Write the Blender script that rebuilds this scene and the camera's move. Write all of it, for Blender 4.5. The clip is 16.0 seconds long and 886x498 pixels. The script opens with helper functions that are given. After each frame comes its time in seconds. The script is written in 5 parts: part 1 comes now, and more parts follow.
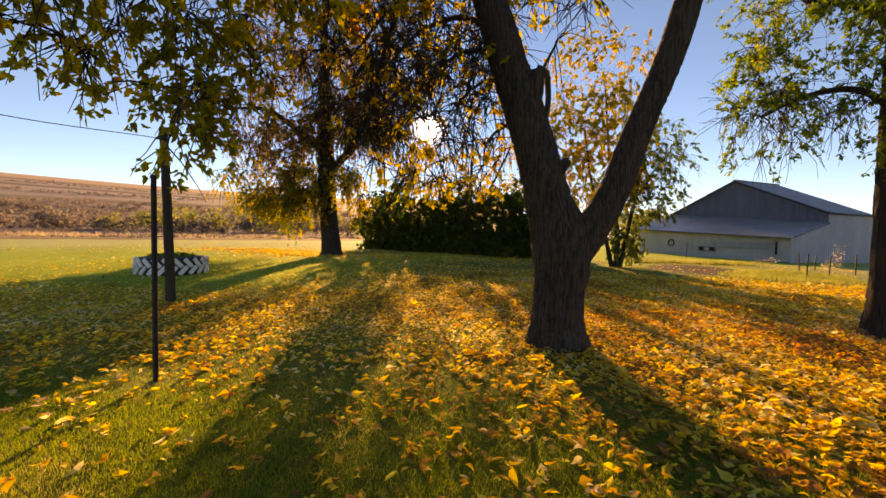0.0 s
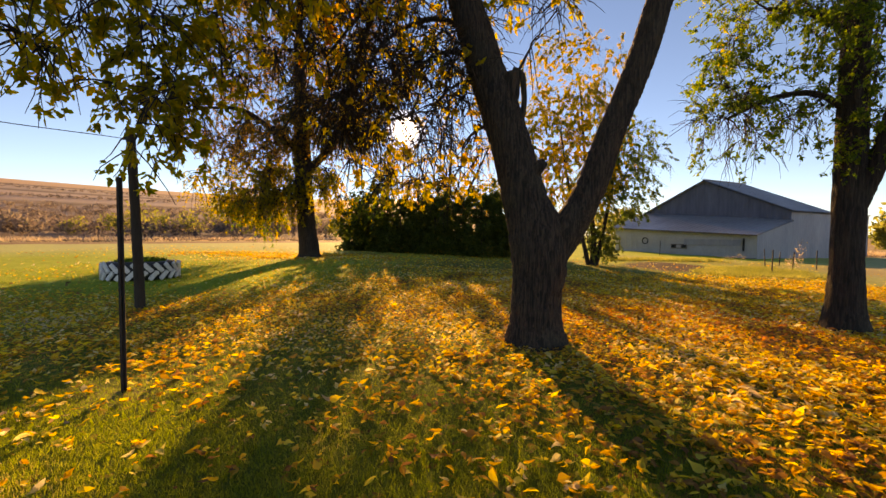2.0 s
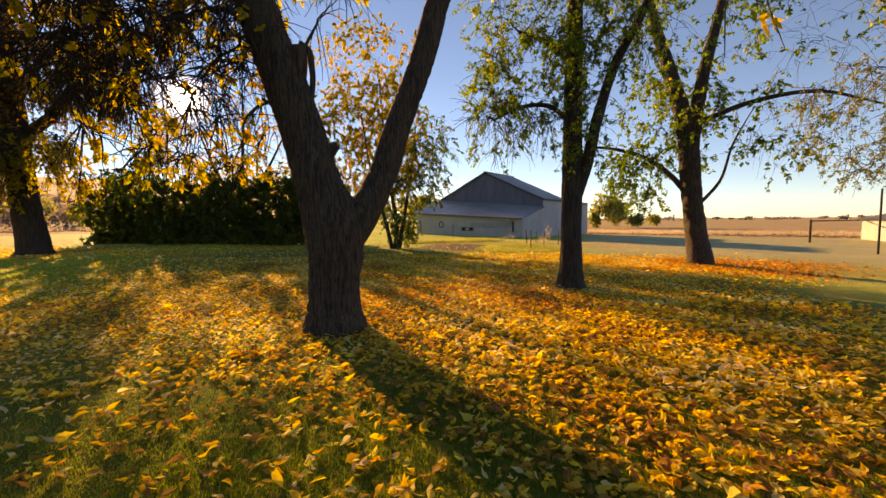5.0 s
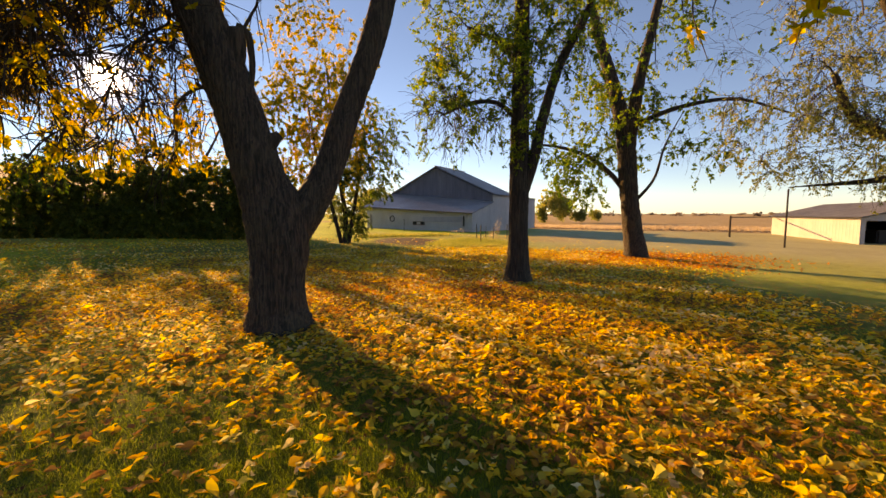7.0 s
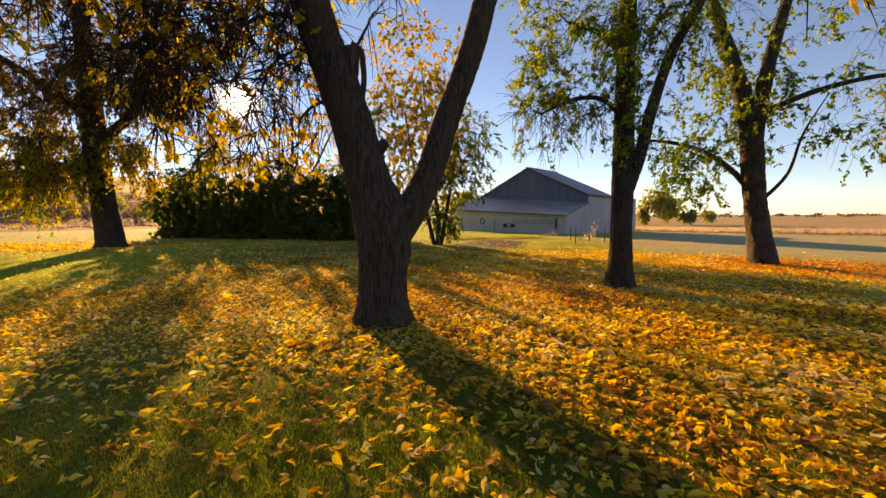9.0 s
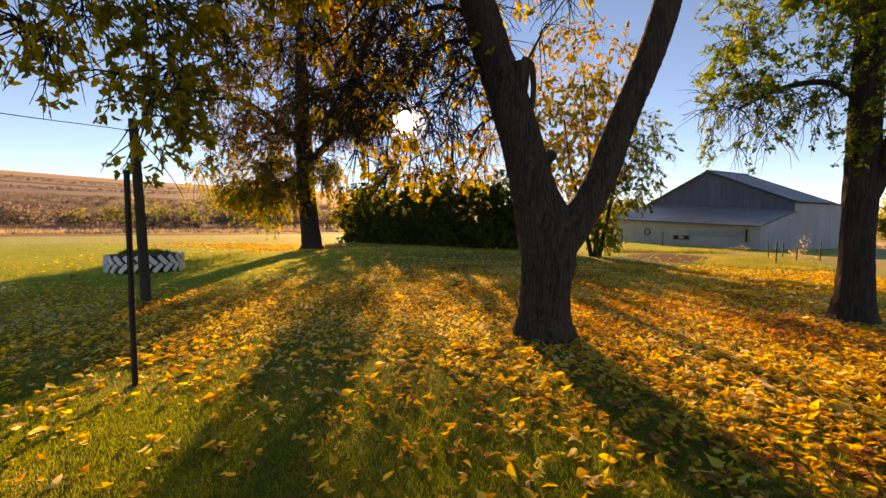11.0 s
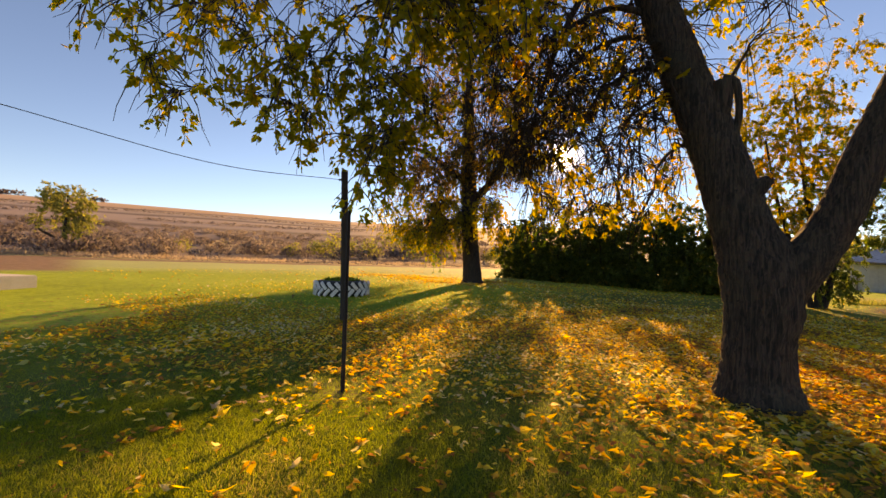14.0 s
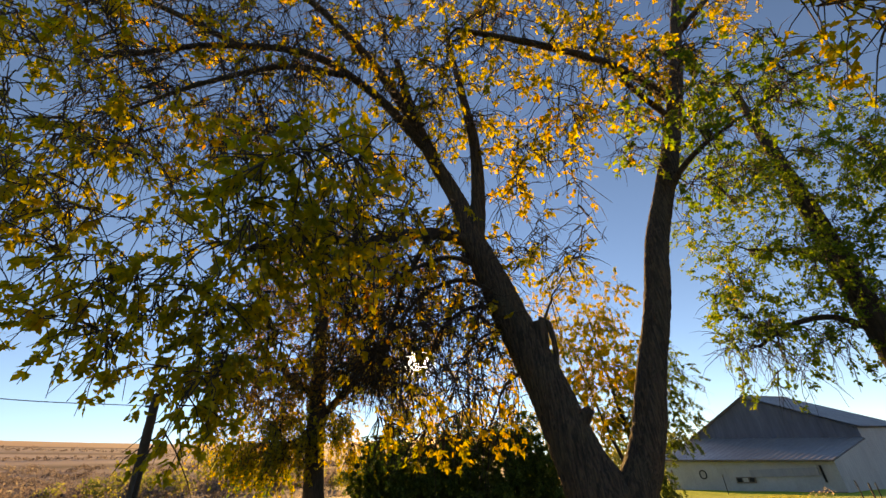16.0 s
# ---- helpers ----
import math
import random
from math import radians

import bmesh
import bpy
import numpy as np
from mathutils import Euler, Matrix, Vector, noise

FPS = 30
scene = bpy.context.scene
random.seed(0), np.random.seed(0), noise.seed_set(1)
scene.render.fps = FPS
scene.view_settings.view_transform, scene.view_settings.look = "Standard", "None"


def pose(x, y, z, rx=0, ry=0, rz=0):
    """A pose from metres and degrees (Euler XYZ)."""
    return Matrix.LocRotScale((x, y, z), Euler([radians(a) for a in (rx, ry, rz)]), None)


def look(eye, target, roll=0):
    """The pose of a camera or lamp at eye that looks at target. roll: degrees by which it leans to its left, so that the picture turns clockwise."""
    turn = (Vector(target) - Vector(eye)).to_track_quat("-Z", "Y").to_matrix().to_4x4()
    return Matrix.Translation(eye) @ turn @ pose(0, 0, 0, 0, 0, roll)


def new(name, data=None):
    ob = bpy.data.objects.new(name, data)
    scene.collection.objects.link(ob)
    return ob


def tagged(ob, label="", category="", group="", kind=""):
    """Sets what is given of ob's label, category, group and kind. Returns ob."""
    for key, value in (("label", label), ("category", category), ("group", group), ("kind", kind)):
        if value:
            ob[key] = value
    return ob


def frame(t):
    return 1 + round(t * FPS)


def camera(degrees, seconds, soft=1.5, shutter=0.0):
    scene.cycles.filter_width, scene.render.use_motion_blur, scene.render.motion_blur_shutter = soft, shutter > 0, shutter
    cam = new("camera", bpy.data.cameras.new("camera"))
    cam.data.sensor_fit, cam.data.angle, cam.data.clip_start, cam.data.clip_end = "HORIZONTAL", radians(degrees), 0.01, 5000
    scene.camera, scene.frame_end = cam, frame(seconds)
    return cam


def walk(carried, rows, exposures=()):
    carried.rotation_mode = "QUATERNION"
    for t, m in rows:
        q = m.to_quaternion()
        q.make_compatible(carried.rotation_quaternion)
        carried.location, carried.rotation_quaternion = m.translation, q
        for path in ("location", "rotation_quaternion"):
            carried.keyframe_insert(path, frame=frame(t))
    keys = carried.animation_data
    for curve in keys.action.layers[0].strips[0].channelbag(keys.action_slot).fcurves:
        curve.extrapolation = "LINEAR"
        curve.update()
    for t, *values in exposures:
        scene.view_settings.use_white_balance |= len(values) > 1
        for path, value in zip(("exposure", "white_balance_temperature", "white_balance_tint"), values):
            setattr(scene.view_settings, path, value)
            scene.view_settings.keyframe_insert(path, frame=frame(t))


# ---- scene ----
cam = camera(95.5, 16.0)
PATH = [
    (0, (-0.435, 0.263, 1.465), (-0.665, 2.248, 1.391), 0.9),
    (0.5, (-0.431, 0.257, 1.468), (-0.648, 2.244, 1.394), 0.7),
    (1, (-0.427, 0.271, 1.468), (-0.631, 2.259, 1.393), 0.5),
    (1.5, (-0.432, 0.264, 1.473), (-0.614, 2.254, 1.397), 0.4),
    (2, (-0.42, 0.268, 1.475), (-0.551, 2.263, 1.404), 0.3),
    (2.5, (-0.401, 0.284, 1.473), (-0.426, 2.283, 1.405), 0.3),
    (3, (-0.369, 0.305, 1.471), (-0.23, 2.299, 1.401), 0.1),
    (3.5, (-0.375, 0.263, 1.482), (-0.054, 2.235, 1.395), -0.1),
    (4, (-0.343, 0.292, 1.469), (0.141, 2.23, 1.365), -0.2),
    (4.5, (-0.287, 0.298, 1.463), (0.353, 2.189, 1.341), -0.4),
    (5, (-0.247, 0.28, 1.461), (0.53, 2.118, 1.319), -0.5),
    (5.2, (-0.254, 0.281, 1.458), (0.562, 2.1, 1.302), -0.4),
    (7.3, (-0.211, 0.276, 1.472), (0.784, 2.003, 1.303), -0.1),
    (7.5, (-0.221, 0.285, 1.445), (0.749, 2.027, 1.286), -0.3),
    (8, (-0.24, 0.293, 1.447), (0.632, 2.086, 1.294), -0.6),
    (8.2, (-0.258, 0.294, 1.447), (0.564, 2.11, 1.293), -0.5),
    (10.3, (-0.46, 0.291, 1.471), (-0.325, 2.283, 1.343), -0.2),
    (10.5, (-0.479, 0.29, 1.473), (-0.419, 2.285, 1.357), -0.0),
    (11, (-0.522, 0.3, 1.489), (-0.656, 2.292, 1.375), 0.2),
    (11.5, (-0.567, 0.289, 1.484), (-0.879, 2.262, 1.374), 0.4),
    (12, (-0.619, 0.275, 1.479), (-1.098, 2.214, 1.373), 0.6),
    (12.5, (-0.663, 0.252, 1.464), (-1.291, 2.148, 1.362), 0.9),
    (13, (-0.707, 0.231, 1.46), (-1.452, 2.084, 1.355), 1.2),
    (13.5, (-0.726, 0.225, 1.456), (-1.558, 2.043, 1.38), 1.3),
    (14, (-0.754, 0.216, 1.467), (-1.616, 2.02, 1.522), 1.6),
    (14.5, (-0.695, 0.207, 1.587), (-1.466, 1.973, 2.124), 1.6),
    (15, (-0.701, 0.162, 1.711), (-1.303, 1.827, 2.642), -0.0),
    (15.5, (-0.786, 0.16, 1.847), (-1.225, 1.831, 2.854), -2.0),
    (16, (-0.711, 0.241, 1.796), (-0.847, 1.973, 2.788), -3.4),
]
walk(cam, [(t, look(e, a, r)) for t, e, a, r in PATH], exposures=[(0, 1.38, 9700, 26), (13.5, 1.38, 9700, 26), (14.5, 1.44, 9400, 23), (15.3, 1.38, 9000, 17), (16, 1.38, 9000, 17)])

# ---- daylight: low autumn sun behind the trees ----
SUN_AZ, SUN_EL = -9.1, 14.3
SUN_DIR = Vector((math.sin(radians(SUN_AZ)) * math.cos(radians(SUN_EL)),
                  math.cos(radians(SUN_AZ)) * math.cos(radians(SUN_EL)), math.sin(radians(SUN_EL))))
world = bpy.data.worlds.new("sky")
scene.world = world
world.use_nodes = True
wn = world.node_tree.nodes
sky = wn.new("ShaderNodeTexSky")
sky.sky_type = "NISHITA"
sky.sun_disc = False
sky.sun_elevation, sky.sun_rotation = radians(SUN_EL), radians(SUN_AZ)
sky.air_density, sky.dust_density, sky.ozone_density = 0.75, 0.0, 3.4
clear = wn.new("ShaderNodeMix")
clear.data_type, clear.blend_type = "RGBA", "MULTIPLY"
clear.inputs[0].default_value, clear.inputs[7].default_value = 1.0, (0.95, 0.98, 1.0, 1)
world.node_tree.links.new(sky.outputs["Color"], clear.inputs[6])
world.node_tree.links.new(clear.outputs[2], wn["Background"].inputs["Color"])
wn["Background"].inputs["Strength"].default_value = 0.088
sun = new("sun", bpy.data.lights.new("sun", "SUN"))
sun.data.energy, sun.data.angle, sun.data.color = 5.0, radians(0.6), (1.0, 0.66, 0.27)
sun.matrix_world = look(SUN_DIR * 50, (0, 0, 0))


# ---- materials ----
def material(name):
    m = bpy.data.materials.new(name)
    m.use_nodes = True
    return m, m.node_tree.nodes, m.node_tree.links, m.node_tree.nodes["Principled BSDF"]


def ramp(nodes, stops):
    r = nodes.new("ShaderNodeValToRGB")
    e = r.color_ramp.elements
    while len(e) < len(stops):
        e.new(0.5)
    for el, (p, c) in zip(e, stops):
        el.position, el.color = p, (*c, 1)
    return r


def noise_tex(nodes, links, scale, detail=4, rough=0.55, coords="Object", stretch=None):
    tc = nodes.new("ShaderNodeTexCoord")
    n = nodes.new("ShaderNodeTexNoise")
    n.inputs["Scale"].default_value, n.inputs["Detail"].default_value = scale, detail
    n.inputs["Roughness"].default_value = rough
    if stretch:
        mp = nodes.new("ShaderNodeMapping")
        mp.inputs["Scale"].default_value = stretch
        links.new(tc.outputs[coords], mp.inputs["Vector"])
        links.new(mp.outputs["Vector"], n.inputs["Vector"])
    else:
        links.new(tc.outputs[coords], n.inputs["Vector"])
    return n


def mix(nodes, links, fac, a, b, mode="MIX"):
    m = nodes.new("ShaderNodeMix")
    m.data_type, m.blend_type = "RGBA", mode
    for sock, v in ((m.inputs[0], fac), (m.inputs[6], a), (m.inputs[7], b)):
        if isinstance(v, (int, float)):
            sock.default_value = v
        elif isinstance(v, tuple):
            sock.default_value = (*v, 1)
        else:
            links.new(v, sock)
    return m.outputs[2]


def math_node(nodes, links, op, a, b=0.0, clamp=False):
    m = nodes.new("ShaderNodeMath")
    m.operation, m.use_clamp = op, clamp
    for sock, v in zip(m.inputs, (a, b)):
        if isinstance(v, (int, float)):
            sock.default_value = v
        else:
            links.new(v, sock)
    return m.outputs[0]


def bump(nodes, links, bsdf, height, strength, distance):
    b = nodes.new("ShaderNodeBump")
    b.inputs["Strength"].default_value, b.inputs["Distance"].default_value = strength, distance
    links.new(height, b.inputs["Height"])
    links.new(b.outputs["Normal"], bsdf.inputs["Normal"])


def surface(name, dark, light, scale=6.0, rough=0.8, fine=40.0, bump_by=0.3, bump_dist=0.01, metal=0.0, stretch=None):
    """A worn surface between two tones, at a coarse and a fine scale."""
    m, n, l, b = material(name)
    big = noise_tex(n, l, scale, 5, 0.6, stretch=stretch)
    small = noise_tex(n, l, fine, 3, 0.6, stretch=stretch)
    r = ramp(n, [(0.3, dark), (0.72, light)])
    l.new(mix(n, l, 0.4, big.outputs["Fac"], small.outputs["Fac"]), r.inputs["Fac"])
    l.new(r.outputs["Color"], b.inputs["Base Color"])
    b.inputs["Roughness"].default_value, b.inputs["Metallic"].default_value = rough, metal
    bump(n, l, b, small.outputs["Fac"], bump_by, bump_dist)
    return m


def leaf_material(name, stops, through_light=0.66, patch=0.35):
    """Leaves: a tone for each leaf, drifting over the crown, with light passing through the blade."""
    m, n, l, b = material(name)
    geo = n.new("ShaderNodeNewGeometry")
    drift = noise_tex(n, l, patch, 2, 0.5)
    value = math_node(n, l, "MULTIPLY_ADD", geo.outputs["Random Per Island"], 0.62)
    value.node.inputs[2].default_value = 0.0
    shifted = math_node(n, l, "MULTIPLY_ADD", drift.outputs["Fac"], 1.3)
    shifted.node.inputs[2].default_value = -0.46
    total = math_node(n, l, "ADD", value, shifted, True)
    r = ramp(n, stops)
    l.new(total, r.inputs["Fac"])
    l.new(r.outputs["Color"], b.inputs["Base Color"])
    b.inputs["Roughness"].default_value = 0.65
    b.inputs["Specular IOR Level"].default_value = 0.3
    t = n.new("ShaderNodeBsdfTranslucent")
    warm = n.new("ShaderNodeHueSaturation")
    warm.inputs["Saturation"].default_value, warm.inputs["Value"].default_value = 1.1, 1.75
    l.new(r.outputs["Color"], warm.inputs["Color"])
    l.new(warm.outputs["Color"], t.inputs["Color"])
    mx = n.new("ShaderNodeMixShader")
    mx.inputs[0].default_value = through_light
    l.new(b.outputs[0], mx.inputs[1])
    l.new(t.outputs[0], mx.inputs[2])
    l.new(mx.outputs[0], n["Material Output"].inputs["Surface"])
    return m


def bark_material(name, dark, light):
    m, n, l, b = material(name)
    long_grain = noise_tex(n, l, 40.0, 3, 0.5, stretch=(1, 1, 0.09))
    long_grain.inputs["Distortion"].default_value = 0.6
    fine = noise_tex(n, l, 90.0, 3, 0.6, stretch=(1, 1, 0.25))
    moss = noise_tex(n, l, 1.6, 3, 0.5)
    r = ramp(n, [(0.38, dark), (0.64, light)])
    l.new(long_grain.outputs["Fac"], r.inputs["Fac"])
    tone = mix(n, l, 0.5, r.outputs["Color"], fine.outputs["Color"], "SOFT_LIGHT")
    mr = ramp(n, [(0.5, (0, 0, 0)), (0.75, (0.35, 0.35, 0.35))])
    l.new(moss.outputs["Fac"], mr.inputs["Fac"])
    l.new(mix(n, l, mr.outputs["Color"], tone, (0.075, 0.068, 0.04)), b.inputs["Base Color"])
    b.inputs["Roughness"].default_value = 0.9
    bump(n, l, b, mix(n, l, 0.35, long_grain.outputs["Fac"], fine.outputs["Fac"]), 1.0, 0.045)
    return m


def ground_material():
    m, n, l, b = material("lawn_and_fields")

    def zone(name):
        a = n.new("ShaderNodeAttribute")
        a.attribute_name = name
        return a.outputs["Fac"]

    fine = noise_tex(n, l, 38.0, 5, 0.7)
    mid = noise_tex(n, l, 2.2, 4, 0.6)
    big = noise_tex(n, l, 0.16, 3, 0.6)
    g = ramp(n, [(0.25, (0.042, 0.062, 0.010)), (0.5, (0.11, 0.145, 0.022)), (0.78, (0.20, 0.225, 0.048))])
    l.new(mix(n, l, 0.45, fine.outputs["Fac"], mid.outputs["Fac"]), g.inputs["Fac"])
    # away from the trees the sunlit look is put into a brighter green
    sunlit_green = ramp(n, [(0.36, (0.15, 0.225, 0.015)), (0.5, (0.27, 0.375, 0.03)), (0.64, (0.40, 0.48, 0.05))])
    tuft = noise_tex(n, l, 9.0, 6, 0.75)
    l.new(mix(n, l, 0.5, mix(n, l, 0.5, mid.outputs["Fac"], big.outputs["Fac"]), tuft.outputs["Fac"]), sunlit_green.inputs["Fac"])
    tone = mix(n, l, zone("open_lawn"), g.outputs["Color"], sunlit_green.outputs["Color"])
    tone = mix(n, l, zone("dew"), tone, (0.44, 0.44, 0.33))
    # small fallen leaves between the larger ones
    vor = n.new("ShaderNodeTexVoronoi")
    tc = n.new("ShaderNodeTexCoord")
    l.new(tc.outputs["Object"], vor.inputs["Vector"])
    vor.inputs["Scale"].default_value = 17.0
    lr = ramp(n, [(0.0, (0.15, 0.08, 0.03)), (0.35, (0.34, 0.19, 0.04)), (0.7, (0.50, 0.33, 0.05)), (1.0, (0.33, 0.22, 0.09))])
    sep = n.new("ShaderNodeSeparateColor")
    l.new(vor.outputs["Color"], sep.inputs["Color"])
    l.new(sep.outputs[0], lr.inputs["Fac"])
    cover = math_node(n, l, "LESS_THAN", sep.outputs[1], math_node(n, l, "MULTIPLY", zone("litter"), 0.55))
    tone = mix(n, l, cover, tone, lr.outputs["Color"])
    dry = ramp(n, [(0.3, (0.24, 0.17, 0.08)), (0.7, (0.46, 0.36, 0.20))])
    l.new(mix(n, l, 0.5, big.outputs["Fac"], mid.outputs["Fac"]), dry.inputs["Fac"])
    tone = mix(n, l, zone("dry"), tone, dry.outputs["Color"])
    dirt = ramp(n, [(0.3, (0.15, 0.095, 0.062)), (0.7, (0.29, 0.20, 0.135))])
    l.new(mid.outputs["Fac"], dirt.inputs["Fac"])
    scrub = ramp(n, [(0.34, (0.12, 0.095, 0.080)), (0.52, (0.22, 0.175, 0.145)), (0.68, (0.36, 0.30, 0.22))])
    l.new(mix(n, l, 0.5, big.outputs["Fac"], mid.outputs["Fac"]), scrub.inputs["Fac"])
    tone = mix(n, l, zone("scrub"), tone, scrub.outputs["Color"])
    tone = mix(n, l, zone("dirt"), tone, dirt.outputs["Color"])
    tone = mix(n, l, zone("bare"), tone, (0.30, 0.23, 0.13))
    soil = ramp(n, [(0.38, (0.022, 0.014, 0.011)), (0.58, (0.085, 0.055, 0.040)), (0.72, (0.20, 0.14, 0.10))])
    l.new(tuft.outputs["Fac"], soil.inputs["Fac"])
    tone = mix(n, l, zone("soil"), tone, soil.outputs["Color"])
    # hillside: stubble and ploughed strips one above the other
    strips = noise_tex(n, l, 0.02, 4, 0.6, stretch=(0.4, 1.0, 3.0))
    hr = ramp(n, [(0.0, (0.20, 0.155, 0.135)), (0.15, (0.27, 0.215, 0.19)), (0.19, (0.10, 0.078, 0.070)), (0.24, (0.31, 0.25, 0.22)), (0.40, (0.34, 0.275, 0.24)), (0.44, (0.11, 0.085, 0.075)),
                  (0.49, (0.35, 0.285, 0.245)), (0.62, (0.37, 0.30, 0.24)), (0.66, (0.14, 0.105, 0.09)), (0.71, (0.47, 0.33, 0.22)), (1.0, (0.54, 0.38, 0.24))])
    wander = math_node(n, l, "MULTIPLY_ADD", strips.outputs["Fac"], 0.10)
    wander.node.inputs[2].default_value = -0.05
    l.new(math_node(n, l, "ADD", zone("strip"), wander, True), hr.inputs["Fac"])
    tone = mix(n, l, zone("hill"), tone, hr.outputs["Color"])
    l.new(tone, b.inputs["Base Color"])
    b.inputs["Roughness"].default_value = 0.9
    b.inputs["Specular IOR Level"].default_value = 0.15
    bump(n, l, b, fine.outputs["Fac"], 0.7, 0.04)
    return m


M_GROUND = ground_material()
M_BARK = bark_material("grey_ridged_bark", (0.009, 0.006, 0.004), (0.066, 0.044, 0.029))
M_BARK_DARK = bark_material("dark_bark", (0.008, 0.005, 0.004), (0.045, 0.031, 0.022))
M_TWIG = surface("twig_bark", (0.011, 0.007, 0.005), (0.042, 0.027, 0.018), 8, 0.85)
M_LEAF_MAIN = leaf_material("olive_gold_leaf", [(0.0, (0.125, 0.135, 0.017)), (0.45, (0.235, 0.21, 0.025)), (0.7, (0.38, 0.295, 0.03)), (0.9, (0.50, 0.30, 0.025)), (1.0, (0.34, 0.13, 0.02))], 0.7)
M_LEAF_BROWN = leaf_material("brown_olive_leaf", [(0.0, (0.050, 0.050, 0.013)), (0.4, (0.115, 0.092, 0.018)), (0.7, (0.20, 0.12, 0.022)), (0.92, (0.30, 0.175, 0.025)), (1.0, (0.20, 0.08, 0.018))], 0.5)
M_LEAF_GREEN = leaf_material("green_leaf", [(0.0, (0.042, 0.080, 0.014)), (0.45, (0.092, 0.150, 0.022)), (0.85, (0.18, 0.22, 0.03)), (1.0, (0.42, 0.31, 0.03))], 0.68)
M_LEAF_GOLD = leaf_material("golden_leaf", [(0.0, (0.16, 0.19, 0.018)), (0.3, (0.30, 0.26, 0.022)), (0.7, (0.44, 0.29, 0.022)), (1.0, (0.42, 0.19, 0.02))], 0.54)
M_LEAF_HEDGE = leaf_material("dark_hedge_leaf", [(0.0, (0.032, 0.055, 0.014)), (0.5, (0.070, 0.105, 0.022)), (0.85, (0.14, 0.17, 0.035)), (1.0, (0.26, 0.21, 0.04))], 0.5)
M_LEAF_PALE = leaf_material("pale_olive_leaf", [(0.0, (0.10, 0.125, 0.037)), (0.5, (0.19, 0.205, 0.06)), (1.0, (0.34, 0.30, 0.09))], 0.55)
M_BRUSH = leaf_material("dry_brush", [(0.0, (0.040, 0.034, 0.034)), (0.4, (0.10, 0.083, 0.080)), (0.7, (0.20, 0.165, 0.145)), (1.0, (0.32, 0.27, 0.19))], 0.35, 0.03)
M_REED = leaf_material("pale_dry_grass", [(0.0, (0.26, 0.20, 0.13)), (0.5, (0.40, 0.32, 0.22)), (1.0, (0.52, 0.44, 0.32))], 0.4, 0.1)
M_FALLEN = leaf_material("fallen_leaf", [(0.0, (0.12, 0.065, 0.035)), (0.2, (0.28, 0.145, 0.05)), (0.36, (0.49, 0.285, 0.043)), (0.48, (0.65, 0.415, 0.05)), (0.60, (0.73, 0.555, 0.07)), (0.70, (0.50, 0.45, 0.08)), (0.84, (0.68, 0.57, 0.33)), (1.0, (0.34, 0.22, 0.14))], 0.45, 0.6)
M_FALLEN_RUST = leaf_material("rusty_fallen_leaf", [(0.0, (0.22, 0.085, 0.035)), (0.5, (0.48, 0.20, 0.045)), (0.8, (0.56, 0.29, 0.055)), (1.0, (0.38, 0.22, 0.12))], 0.45, 0.5)
M_GRASS = leaf_material("grass_blade", [(0.0, (0.075, 0.108, 0.014)), (0.5, (0.165, 0.215, 0.027)), (0.85, (0.26, 0.28, 0.05)), (1.0, (0.40, 0.33, 0.13))], 0.58, 0.8)
M_RUST = surface("weathered_dark_steel", (0.012, 0.010, 0.010), (0.05, 0.035, 0.03), 9, 0.65, metal=0.3)
M_POLE = surface("weathered_pole_wood", (0.014, 0.010, 0.008), (0.06, 0.044, 0.032), 8, 0.9, 40, 0.5, 0.01, stretch=(1, 1, 0.15))
M_RUBBER = surface("black_rubber", (0.012, 0.012, 0.012), (0.04, 0.038, 0.036), 8, 0.75)
M_TYRE_PAINT = surface("chipped_white_paint", (0.55, 0.53, 0.51), (0.86, 0.84, 0.82), 7, 0.7)
M_SOIL = surface("dark_soil", (0.02, 0.014, 0.01), (0.07, 0.05, 0.035), 9, 0.95)
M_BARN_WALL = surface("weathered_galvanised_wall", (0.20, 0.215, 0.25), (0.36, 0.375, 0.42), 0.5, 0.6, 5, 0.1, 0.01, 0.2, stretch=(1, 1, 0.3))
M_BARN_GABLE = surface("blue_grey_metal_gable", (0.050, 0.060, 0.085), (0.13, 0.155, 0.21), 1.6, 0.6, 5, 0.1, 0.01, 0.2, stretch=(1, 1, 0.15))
M_BARN_ROOF = surface("old_metal_roof", (0.26, 0.25, 0.26), (0.46, 0.45, 0.45), 0.6, 0.45, 4, 0.1, 0.01, 0.5)
M_LEAN_WALL = surface("cream_board_wall", (0.30, 0.30, 0.31), (0.46, 0.46, 0.47), 0.6, 0.8, 6, 0.15, 0.01)
M_DARK = surface("dark_opening", (0.006, 0.006, 0.006), (0.02, 0.018, 0.016), 3, 0.9)
M_TRIM = surface("worn_trim", (0.10, 0.08, 0.07), (0.22, 0.19, 0.16), 4, 0.8)
M_SHED = surface("white_shed_boards", (0.27, 0.275, 0.29), (0.39, 0.395, 0.41), 0.8, 0.75, 8, 0.15, 0.01)
M_SHED_ROOF = surface("grey_shed_roof", (0.12, 0.12, 0.13), (0.25, 0.25, 0.26), 1.0, 0.6, 8, 0.1)
M_CONCRETE = surface("pale_concrete", (0.42, 0.40, 0.37), (0.62, 0.60, 0.56), 2.5, 0.85)
M_WIRE = surface("dark_cable", (0.02, 0.02, 0.02), (0.05, 0.05, 0.05), 5, 0.6)


